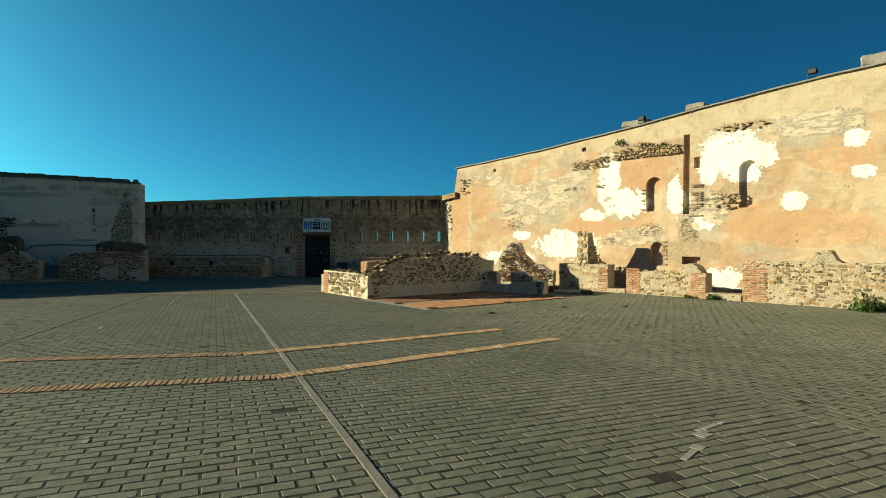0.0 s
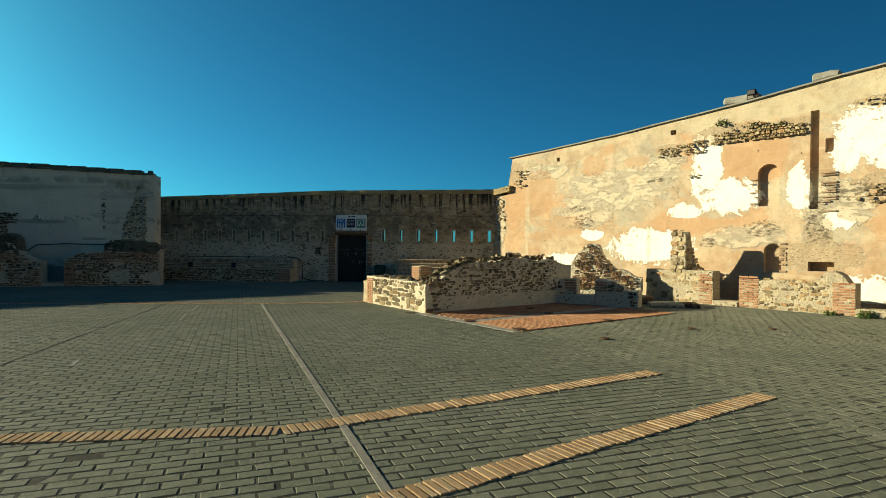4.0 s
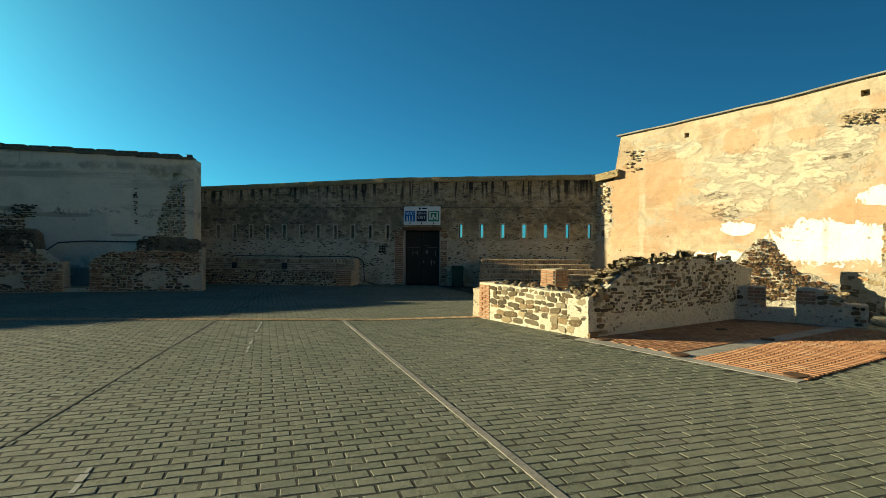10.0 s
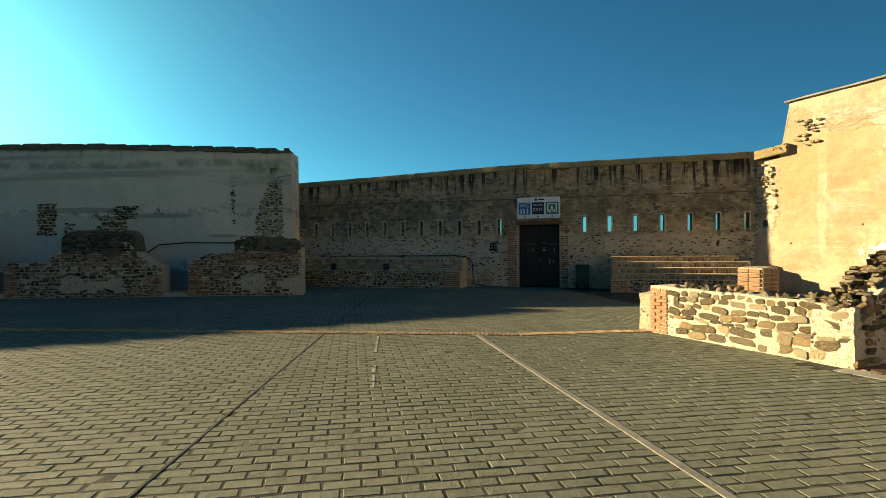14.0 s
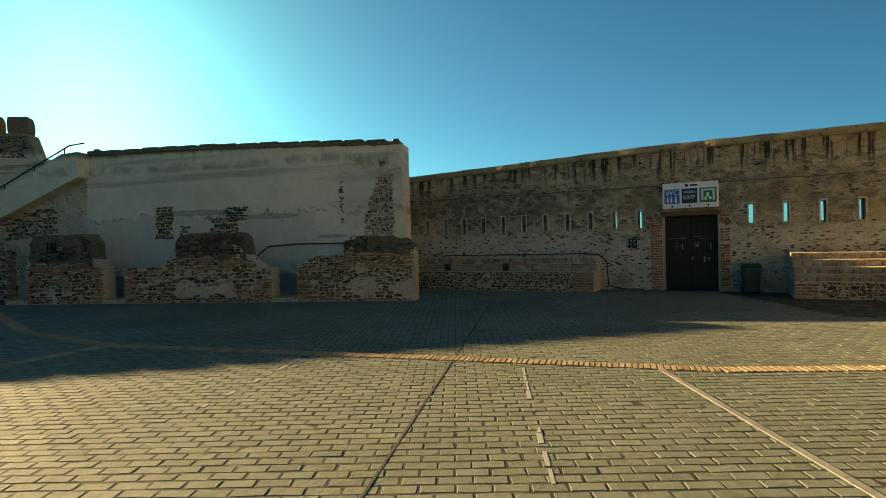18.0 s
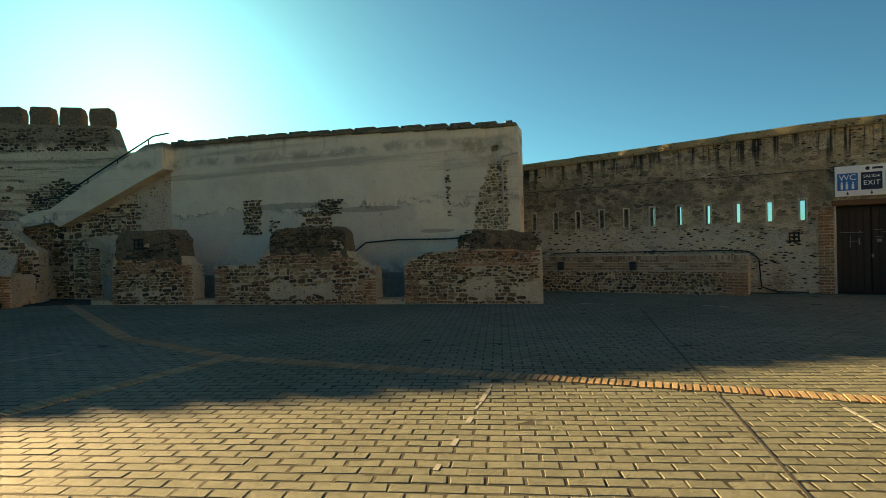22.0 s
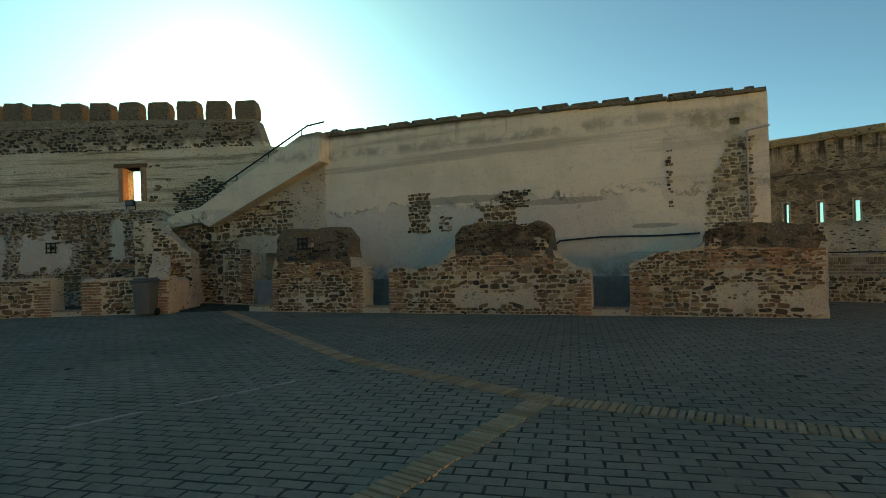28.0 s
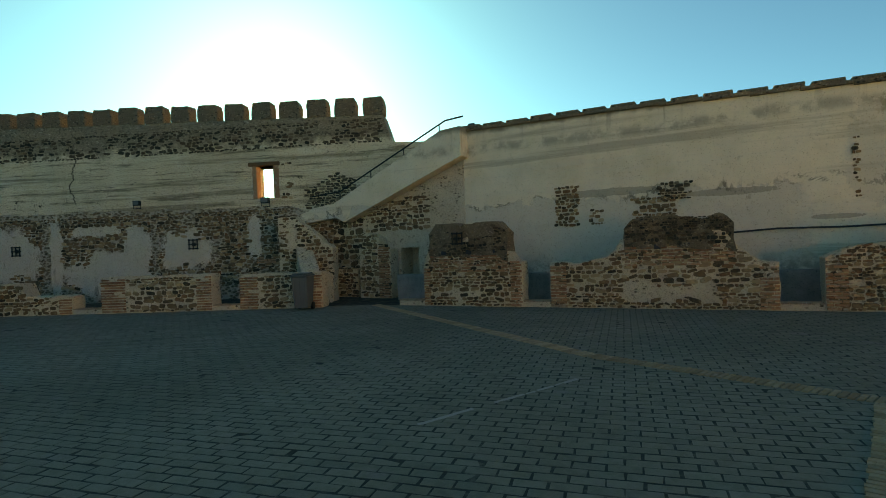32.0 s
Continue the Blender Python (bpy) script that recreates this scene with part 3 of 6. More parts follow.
def block(bm, x0, x1, y0, y1, z0, z1, bevel=0.0, m=None):
    r = bmesh.ops.create_cube(bm, size=1.0)["verts"]
    for v in r:
        v.co = Vector(((x0 + x1) / 2 + v.co.x * (x1 - x0), (y0 + y1) / 2 + v.co.y * (y1 - y0), (z0 + z1) / 2 + v.co.z * (z1 - z0)))
    if bevel:
        e = list({e for v in r for e in v.link_edges})
        r = list({v for f in bmesh.ops.bevel(bm, geom=e, offset=bevel, segments=1, affect="EDGES", clamp_overlap=True)["faces"] for v in f.verts} | {v for v in r if v.is_valid})
    if m is not None:
        bmesh.ops.transform(bm, matrix=m, verts=r)
    return r


def rod(bm, a, b, r, n=8):
    a, b = Vector(a), Vector(b)
    m = Matrix.Translation((a + b) / 2) @ (b - a).to_track_quat("Z", "Y").to_matrix().to_4x4()
    bmesh.ops.create_cone(bm, cap_ends=True, segments=n, radius1=r, radius2=r, depth=(b - a).length, matrix=m)


def along(a, b):
    """The frame of a wall whose foot runs from a to b, seen with a on the left: x along it, y into it, z up."""
    d = Vector((b[0] - a[0], b[1] - a[1], 0)).normalized()
    return Matrix(((d.x, -d.y, 0, a[0]), (d.y, d.x, 0, a[1]), (0, 0, 1, 0), (0, 0, 0, 1)))


def span(a, b):
    return math.hypot(b[0] - a[0], b[1] - a[1])


def lerp_profile(points):
    xs, zs = zip(*points)
    return lambda s: float(np.interp(s, xs, zs))


def wall(name, a, b, top, thick, material, holes=(), step=0.3, rough=0.02, ragged=0.0, batter=0.0, z0=-0.1, parent=None, seed=0.0, fine=None):
    """A solid wall. top: its height or a function of the length; holes: (s0, s1, z0, z1, depth, arched),
    with a depth under the thickness for a blind recess; rough: relief of its face; ragged: unevenness of its crest."""
    length = span(a, b)
    crest = top if callable(top) else (lambda s: top)
    xs = set(np.round(np.linspace(0, length, max(2, int(length / step)) + 1), 3))
    zt = max(crest(s) for s in np.linspace(0, length, 40))
    zs = set(np.round(np.linspace(z0, zt, max(2, int((zt - z0) / step)) + 1), 3))
    for s0, s1, h0, h1, d, arch in holes:
        xs |= {round(s0, 3), round(s1, 3)}
        zs |= {round(h0, 3), round(h1, 3)}
        if arch:
            r = (s1 - s0) / 2
            xs |= set(np.round(np.linspace(s0, s1, 19), 3))
            zs |= set(np.round(np.linspace(h1 - r, h1, 14), 3))
    xs, zs = sorted(xs), sorted(zs)
    zs = [z for z in zs if z <= zt]
    nx, nz = len(xs), len(zs)
    deep = np.zeros((nx - 1, nz - 1))
    for s0, s1, h0, h1, d, arch in holes:
        for i in range(nx - 1):
            xm = (xs[i] + xs[i + 1]) / 2
            if not s0 < xm < s1:
                continue
            for j in range(nz - 1):
                zm = (zs[j] + zs[j + 1]) / 2
                if not h0 < zm < h1:
                    continue
                if arch:
                    r = (s1 - s0) / 2
                    if zm > h1 - r and (xm - (s0 + s1) / 2) ** 2 + (zm - h1 + r) ** 2 > r * r:
                        continue
                deep[i, j] = d
    verts, index, faces = [], {}, []
    tops = [crest(s) + (noise.noise((s * 2.3 + seed, seed, 1.7)) + 0.6 * noise.noise((s * 6.1, seed, 4.2))) * ragged for s in xs]

    def at(i, j, y):
        key = (i, j, round(y, 3))
        if key not in index:
            z = zs[j] if zs[j] <= 0.01 else zs[j] * min(1.0, tops[i] / zt) if not holes else min(zs[j], tops[i]) if j < nz - 1 else tops[i]
            edge = i in (0, nx - 1)
            w = 0.0 if y > 0.01 and y < thick else rough * (noise.noise((xs[i] * 1.4 + seed, z * 1.4, y)) + 0.7 * noise.noise((xs[i] * 4.3, z * 4.3 + seed, y)))
            index[key] = len(verts)
            lean = batter * z * (1 if y < thick / 2 else -1)
            jit = ragged * 0.5 * noise.noise((z * 3.1 + seed, y, xs[i])) if edge else 0.0
            verts.append((xs[i] + jit, y + w + lean, z))
        return index[key]

    for i in range(nx - 1):
        for j in range(nz - 1):
            d = deep[i, j]
            if d < thick:
                faces.append((at(i, j, d), at(i + 1, j, d), at(i + 1, j + 1, d), at(i, j + 1, d)))
                faces.append((at(i, j, thick), at(i, j + 1, thick), at(i + 1, j + 1, thick), at(i + 1, j, thick)))
            right = deep[i + 1, j] if i < nx - 2 else thick
            if right != d:
                faces.append((at(i + 1, j, d), at(i + 1, j, right), at(i + 1, j + 1, right), at(i + 1, j + 1, d)))
            up = deep[i, j + 1] if j < nz - 2 else thick
            if up != d:
                faces.append((at(i, j + 1, d), at(i + 1, j + 1, d), at(i + 1, j + 1, up), at(i, j + 1, up)))
        if deep[i, 0] < thick:
            faces.append((at(i, 0, deep[i, 0]), at(i, 0, thick), at(i + 1, 0, thick), at(i + 1, 0, deep[i, 0])))
    for j in range(nz - 1):
        if deep[0, j] < thick:
            faces.append((at(0, j, deep[0, j]), at(0, j + 1, deep[0, j]), at(0, j + 1, thick), at(0, j, thick)))
    ob = mesh(name, verts, faces, material, parent, along(a, b) if parent is None else None)
    bm = bmesh.new()
    bm.from_mesh(ob.data)
    bmesh.ops.recalc_face_normals(bm, faces=bm.faces)
    bm.to_mesh(ob.data)
    bm.free()
    return ob


STONE_SHAPES = []


def stone_shapes(rng, n=14):
    """Rough hewn stones one unit across: x and z in the wall's face, y out of it (towards -1)."""
    out = []
    for _ in range(n):
        vs, fs = [], []
        ring = 8
        cut = [rng.uniform(0.7, 0.98) for _ in range(4)]
        base = ((1, 0), (1, 1), (0, 1), (-1, 1), (-1, 0), (-1, -1), (0, -1), (1, -1))
        rim = []
        for q, (a, b) in enumerate(base):
            f = cut[q // 2] if q % 2 else 1.0
            rim.append((0.5 * a * f * (1 + rng.uniform(-0.07, 0.07)) + (0 if a else rng.uniform(-0.12, 0.12)), 0.5 * b * f * (1 + rng.uniform(-0.07, 0.07)) + (0 if b else rng.uniform(-0.12, 0.12))))
        for level, (y, k) in enumerate(((0.0, 1.0), (-0.8, 0.97), (-1.0, 0.84))):
            for a, b in rim:
                vs.append((a * k, y + rng.uniform(-0.15, 0.15) * (level > 0), b * k))
        for level in range(2):
            for q in range(ring):
                p = (q + 1) % ring
                fs.append((level * ring + q, level * ring + p, level * ring + ring + p, level * ring + ring + q))
        fs.append(tuple(2 * ring + q for q in range(ring)))
        out.append((np.array(vs), fs))
    return out


def courses(rng, s0, s1, z0, z1, lo, hi, wlo, whi, keep=1.0):
    """Places of random-coursed stones in a stretch of a wall's face: (s, z, width, height)."""
    z = z0
    while z < z1 - lo * 0.5:
        h = min(rng.uniform(lo, hi), z1 - z)
        s = s0 + rng.uniform(-0.2, 0.0)
        while s < s1:
            w = rng.uniform(wlo, whi) * (0.7 + 0.6 * (h - lo) / max(hi - lo, 1e-3))
            c = s + w / 2
            if s0 < c - w * 0.3 and c + w * 0.3 < s1 and rng.random() < keep:
                yield c, z + h / 2 + rng.uniform(-0.22, 0.22) * h, w * rng.uniform(0.76, 0.98), h * rng.uniform(0.68, 1.0)
            s += w
        z += h


def rubble(name, frame_m, places, material, parent, depth=0.05, rng=None, flip=False, label=""):
    """Many stones of a wall's face, joined: real stones, too many to be picked out singly."""
    vs, fs, base = [], [], 0
    for s, z, w, h in places:
        v, f = STONE_SHAPES[rng.randrange(len(STONE_SHAPES))]
        d = depth * rng.uniform(0.5, 1.3)
        sx = rng.choice((-1, 1))
        p = v * (w * sx, d, h)
        a = rng.gauss(0, 0.16)
        p = np.stack((p[:, 0] * math.cos(a) - p[:, 2] * math.sin(a), p[:, 1], p[:, 0] * math.sin(a) + p[:, 2] * math.cos(a)), 1)
        p = p + (s, 0.012, z)
        vs.append(p)
        fs += [tuple(base + i for i in (q if sx > 0 else q[::-1])) for q in f]
        base += len(v)
    if not vs:
        return None
    ob = mesh(name, np.concatenate(vs), fs, material, parent)
    if parent is None:
        ob.matrix_world = frame_m
    return tagged(ob, label, kind="stuff")


def brick_face(name, parent, s0, s1, z0, z1, material, rng, y=0.0, depth=0.02, length=0.26, course=0.056, joint=0.02, deep=None, loose=0.06, upright=False):
    """A patch of brickwork standing a little proud of a wall's face, joined."""
    vs, fs, base = [], [], 0
    z, row = z0, 0
    deep = depth if deep is None else deep
    while z + course <= z1 + 0.01:
        s = s0 - (length / 2 if row % 2 else 0.0)
        while s < s1:
            a, b = max(s, s0), min(s + length, s1)
            if b - a > 0.05 and rng.random() > loose:
                d = depth * rng.uniform(0.6, 1.25)
                e = 0.006
                x0, x1, h0, h1 = a + joint / 2, b - joint / 2, z + rng.uniform(0, 0.006), z + course - rng.uniform(0, 0.006)
                vs += [(x0, y + 0.01, h0), (x1, y + 0.01, h0), (x1, y + 0.01, h1), (x0, y + 0.01, h1), (x0, y - d + e, h0), (x1, y - d + e, h0), (x1, y - d + e, h1), (x0, y - d + e, h1), (x0 + e, y - d, h0 + e), (x1 - e, y - d, h0 + e), (x1 - e, y - d, h1 - e), (x0 + e, y - d, h1 - e)]
                for q in ((0, 1, 5, 4), (1, 2, 6, 5), (2, 3, 7, 6), (3, 0, 4, 7), (4, 5, 9, 8), (5, 6, 10, 9), (6, 7, 11, 10), (7, 4, 8, 11), (8, 9, 10, 11)):
                    fs.append(tuple(base + i for i in q))
                base += 12
            s += length
        z += course + joint
        row += 1
    return tagged(mesh(name, vs, fs, material, parent), kind="stuff")


rng = random.Random(11)
STONE_SHAPES = stone_shapes(rng)


# ---- the plan ----
def to(a, b, s):
    """The point s metres from a towards b."""
    k = s / span(a, b)
    return (a[0] + (b[0] - a[0]) * k, a[1] + (b[1] - a[1]) * k)


FA, FB = (-18.53, 28.99), (-1.30, 28.724)              # gate wall
RA, RB = (-1.68, 28.80), (17.73, 11.50)               # tall ochre wall
QA, QB = (4.60, 21.00), (14.66, 11.26)                # room fronts below it
LA, LB = (-28.40, 20.20), (-15.33, 24.62)             # room fronts below the grey wall
TA, TB = (-27.60, 22.66), (-16.24, 25.80)             # tall grey wall
WB0, WB1 = (-37.00, 13.20), (-28.80, 19.60)
WA, WB = to(WB1, WB0, 17.0), WB1                      # room fronts below the battlements
VB0, VB1 = (-39.34, 16.20), (-31.14, 22.60)
VA, VB = to(VB1, VB0, 19.0), to(VB0, VB1, 10.4 + 3.4)  # battlemented wall
RUIN, RUIN_FAR, RUIN_END = (-3.36, 17.05), (-5.42, 19.50), (0.75, 20.65)
E1, E2 = Vector((0.9026, 0.4305)), Vector((-0.4305, 0.9026))  # the paving's own directions


def put(ob, label, category="wall", kind="structure", group=""):
    return tagged(ob, label, category, group, kind)


# ---- ground ----
ground = mesh("ground", [(-2000, -2000, -0.003), (2000, -2000, -0.003), (2000, 2000, -0.003), (-2000, 2000, -0.003)], [(0, 1, 2, 3)], GROUND)
put(ground, "dark sand and dirt ground under the paved square", "ground")

# ---- gate wall ----
slits = [(11.75 + 0.83 * i - 0.06, 11.75 + 0.83 * i + 0.06, 1.93, 2.46, 0.5, False) for i in range(7)] + [(8.8 - 0.735 * i - 0.055, 8.8 - 0.735 * i + 0.055, 1.88, 2.4, 0.5, False) for i in range(11)]
gate_top = lerp_profile([(0, 3.82), (4, 3.94), (9, 4.12), (16.9, 4.16)])
facade = put(wall("wall_gate", FA, FB, gate_top, 0.5, FACADE, slits + [(9.45, 10.95, -0.1, 2.2, 0.5, False)], 0.28, 0.03), "long weathered rendered wall with loopholes and damp streaks")
coping = put(wall("coping_gate", FA, FB, 0.26, 0.66, LICHEN, (), 0.3, 0.02, 0.03), "lichened sloping stone coping of the gate wall", "coping")
for v in coping.data.vertices:
    s, y, z = v.co
    v.co = (s, y - 0.12, gate_top(s) + (0.19 if z > 0.1 else 0.0) + (0.05 if y > 0.5 and z > 0.1 else 0.0) + 0.02 * noise.noise((s * 1.7, 0, 3)))
fr = along(FA, FB)
gate = empty("door_gate", fr @ Matrix.Translation((9.45, 0.28, 0)), "closed double door of dark wood with iron studs", "door", kind="structure")
for i in range(2):
    bm = bmesh.new()
    block(bm, 0.02 + 0.735 * i, 0.745 + 0.735 * i, 0, 0.06, 0.03, 2.17, 0.008)
    part("door_leaf", bm, DOOR, gate)
    for k in range(5):
        bm = bmesh.new()
        block(bm, 0.04 + 0.735 * i + 0.14 * k, 0.165 + 0.735 * i + 0.14 * k, -0.014, 0.002, 0.06, 2.14, 0.004)
        part("door_board", bm, DOOR, gate)

bm = bmesh.new()
block(bm, 0.0, 1.5, 0.07, 0.1, -0.02, 2.24)
part("door_backing", bm, DOOR, gate)

# ---- ochre wall ----
niches = [(11.12, 11.72, 3.05, 4.36, 0.2, True), (14.4, 15.0, 3.05, 4.66, 0.18, True), (11.32, 11.8, 0.98, 1.88, 0.2, True), (12.52, 12.74, 2.9, 5.82, 0.22, False),
          (12.5, 13.15, 1.06, 1.34, 0.35, False), (8.3, 8.5, 5.7, 5.87, 0.3, False), (3.5, 3.66, 5.28, 5.44, 0.3, False), (12.9, 13.1, 4.55, 4.95, 0.2, False), (11.6, 11.7, 0.6, 0.7, 0.2, False), (0.35, 0.5, 2.0, 2.2, 0.2, False)]
ochre_top = lerp_profile([(0, 4.06), (1.08, 4.06), (1.1, 5.68), (6, 5.97), (10.8, 6.4), (13.1, 6.68), (16.9, 7.04), (26, 7.5)])
ochre = put(wall("wall_ochre", RA, RB, ochre_top, 1.2, OCHRE, niches, 0.28, 0.014, 0.0, 0.012), "tall sunlit ochre wall with blind arches and peeled white plaster")

# ---- grey wall ----
grey_top = lerp_profile([(0, 4.95), (5.0, 4.92), (11.8, 4.68)])
grey = put(wall("wall_grey", TA, TB, grey_top, 0.95, TOWER, [(11.05, 11.25, 4.02, 4.18, 0.25, False)], 0.3, 0.02, 0.0, 0.01), "tall grey cement-rendered rampart wall")

# ---- room fronts below it ----
front_top = lerp_profile([(0.0, 1.0), (0.7, 1.0), (1.5, 1.0), (1.75, 1.6), (2.2, 1.8), (3.6, 1.75), (3.85, 1.5), (4.0, 1.15), (4.3, 1.15), (4.95, 1.1), (5.5, 1.05), (6.3, 1.15), (6.62, 1.6), (6.7, 1.7), (8.7, 1.7), (8.9, 1.35), (9.4, 1.0), (10.2, 0.95), (11.0, 1.3), (11.8, 1.4), (11.9, 1.55), (13.93, 1.5)])
for k, (s0, s1) in enumerate(((1.55, 4.25), (4.95, 9.68), (10.45, 13.93))):
    ob = wall("wall_rooms_grey", to(LA, LB, s0), to(LA, LB, s1), lambda s, o=s0: front_top(s + o), 0.5, MORTAR_DARK, (), 0.16, 0.03, 0.05, 0, seed=k * 3.1)
    put(ob, "ruined rubble and brick room front with a blackened top")

# ---- battlements ----
n_v = span(VA, VB)
sv = lambda s: n_v - 3.4 - s           # from the corner towards the left
battlement = put(wall("wall_battlement", VA, VB, lerp_profile([(0, 6.6), (sv(-0.5), 6.12), (sv(-0.51), 5.2), (n_v, 5.0)]), 0.8, TAPIA, [(sv(4.3), sv(3.45), 3.47, 4.6, 0.8, False)], 0.3, 0.03, 0.03), "high rammed-earth rampart wall with battlements and one opening")
for i in range(21):
    s = sv(-0.45 + 1.0 * i + 0.82)
    if s < 0:
        break
    bm = bmesh.new()
    block(bm, 0.05, 0.78, 0, 0.5, 0, 0.6 + rng.uniform(-0.03, 0.03), 0.03)
    bmesh.ops.subdivide_edges(bm, edges=bm.edges, cuts=2, use_grid_fill=True)
    for v in bm.verts:
        v.co += Vector((noise.noise(v.co * 3 + Vector((i, 0, 0))), noise.noise(v.co * 3 + Vector((0, i, 5))), noise.noise(v.co * 3 + Vector((9, 0, i))))) * 0.035
        if v.co.z > 0.5:
            v.co.x += (0.38 - v.co.x) * 0.1
    ob = part("merlon", bm, CAP_DARK, battlement)
    ob.matrix_basis = Matrix.Translation((s, 0.0, 6.58 - 0.46 * s / sv(-0.5)))
lower = put(wall("wall_rooms_back", to(VA, VB, 0), to(VA, VB, sv(0.2)), lerp_profile([(0, 3.35), (sv(3.0), 3.1), (sv(1.5), 2.6), (sv(0.2), 2.3)]), 0.5, BACKROOM, (), 0.25, 0.04, 0.12), "inner wall of the ruined rooms, limewash flaking off rubble")
lower.matrix_world = along(VA, VB) @ Matrix.Translation((0, -0.42, 0))

# ---- room fronts below the battlements ----
n_w = 17.0
sw = lambda s: n_w - s
for k, (s0, s1, top) in enumerate(((0.75, 3.14, 1.0), (3.97, 7.32, 1.05), (8.25, 16.9, lambda s: 0.95 if s < 7.2 else 0.55))):
    ob = wall("wall_rooms_battlement", to(WA, WB, sw(s1)), to(WA, WB, sw(s0)), top, 0.5, MORTAR_DARK, (), 0.16, 0.03, 0.05, 0, seed=20 + k * 3.1)
    put(ob, "low ruined rubble wall with brick jambs")

# ---- stair up to the rampart ----
SA, SB = to(VA, VB, sv(2.4)), to(TA, TB, 0.4)
sl = span(SA, SB)
stair_wall = put(wall("wall_stair", SA, SB, lerp_profile([(0, 2.5), (1.6, 2.5), (sl, 4.1)]), 1.2, STAIRWALL, [(3.75, 4.4, -0.05, 1.55, 0.7, False)], 0.3, 0.03), "worn rubble wall under the rampart stair")
stair_wall.matrix_world = along(SA, SB)
prof = [(-0.1, 2.45), (1.55, 2.62), (1.9, 2.45), (sl + 0.15, 4.15), (sl + 0.15, 5.0), (sl - 0.5, 4.95), (1.5, 3.08), (0.6, 2.98), (-0.1, 2.75)]
vs = [(x, y, z) for y in (-0.45, 0.25) for x, z in prof]
k = len(prof)
fs = [tuple(range(k - 1, -1, -1)), tuple(range(k, 2 * k))] + [(i, (i + 1) % k, k + (i + 1) % k, k + i) for i in range(k)]
parapet = put(mesh("parapet_stair", vs, fs, TOWER, None, along(SA, SB)), "sloping rendered parapet of the stair up to the rampart", "parapet")

# ---- room fronts below the ochre wall ----
for k, (s0, s1, top) in enumerate(((-1.6, 0.55, 1.02), (1.3, 4.1, lerp_profile([(0, 0.92), (1.9, 0.95), (2.2, 1.3), (2.5, 1.25), (2.6, 0.95), (2.8, 0.95)])), (5.2, 14.0, lerp_profile([(0, 1.26), (1.8, 1.26), (2.0, 1.6), (2.3, 1.62), (2.45, 1.26), (9, 1.35)])))):
    ob = wall("wall_rooms_ochre", to(QA, QB, s0), to(QA, QB, s1), top, 0.5, MORTAR, (), 0.14, 0.03, 0.04, 0, seed=40 + k * 3.1)
    put(ob, "low sunlit ruined rubble wall with brick jambs")
cross_a = to(QA, QB, -0.3)
qn = Vector((along(QA, QB)[0][1], along(QA, QB)[1][1]))
cross = put(wall("wall_cross_ochre", (cross_a[0], cross_a[1]), (cross_a[0] + qn.x * 2.1, cross_a[1] + qn.y * 2.1), lerp_profile([(0, 2.35), (0.3, 2.4), (0.5, 1.75), (0.8, 1.05), (1.2, 0.9), (2.1, 0.8)]), 0.45, MORTAR, (), 0.14, 0.03, 0.1, 0, seed=55), "broken stub of a cross wall")

# ---- the free-standing ruin ----
ruin_short = put(wall("wall_ruin_short", RUIN_FAR, RUIN, lerp_profile([(0, 0.8), (2.6, 0.76), (3.2, 0.74)]), 0.5, RUIN_PLASTER, (), 0.12, 0.02, 0.03, 0, seed=61), "low ruined wall of coursed stones with pale mortar")
long_top = lerp_profile([(0, 0.74), (0.35, 0.85), (0.9, 1.2), (1.4, 1.36), (2.9, 1.42), (3.1, 1.52), (3.5, 1.5), (3.7, 1.4), (4.6, 1.42), (5.0, 1.3), (5.6, 1.25)])
ruin_long = put(wall("wall_ruin_long", RUIN, RUIN_END, long_top, 0.5, RUIN_PLASTER, (), 0.12, 0.03, 0.05, 0, seed=67), "ruined rubble wall with worn plaster and a sloping broken end")


# ---- gate wall: sign, loophole frames, benches, bins ----
def text(words, size, at, material, parent, align="CENTER"):
    cu = bpy.data.curves.new("lettering", "FONT")
    cu.body, cu.size, cu.align_x, cu.align_y, cu.extrude = words, size, align, "CENTER", 0.002
    cu.materials.append(material)
    ob = new("lettering", cu)
    ob.parent = parent
    ob.matrix_basis = at
    return ob


UP = pose(0, 0, 0, 90)
sign = empty("sign_board", fr @ Matrix.Translation((9.47, -0.07, 2.42)), "white board over the gate with blue, black and green exit signs", "sign")
bm = bmesh.new()
block(bm, 0, 1.48, 0, 0.05, 0, 0.74, 0.006)
part("board", bm, WHITE, sign)
for x0, x1, z0, z1, m in ((0.05, 0.46, 0.14, 0.56, BLUE), (0.52, 0.93, 0.14, 0.56, NAVY), (0.99, 1.43, 0.14, 0.56, SGREEN)):
    bm = bmesh.new()
    block(bm, x0, x1, -0.012, 0.002, z0, z1, 0.004)
    part("panel", bm, m, sign)
    bm = bmesh.new()
    c = (x0 + x1) / 2
    rod(bm, (c, -0.006, 0.11), (c, -0.006, 0.05), 0.012, 6)
    bmesh.ops.create_cone(bm, cap_ends=True, segments=3, radius1=0.045, radius2=0.0, depth=0.05, matrix=Matrix.Translation((c, -0.006, 0.045)) @ pose(0, 0, 0, 180))
    part("arrow", bm, INK, sign)
text("WC", 0.2, Matrix.Translation((0.255, -0.018, 0.45)) @ UP, WHITE, sign)
text("SALIDA", 0.1, Matrix.Translation((0.725, -0.018, 0.46)) @ UP, WHITE, sign)
text("EXIT", 0.16, Matrix.Translation((0.725, -0.018, 0.3)) @ UP, WHITE, sign)
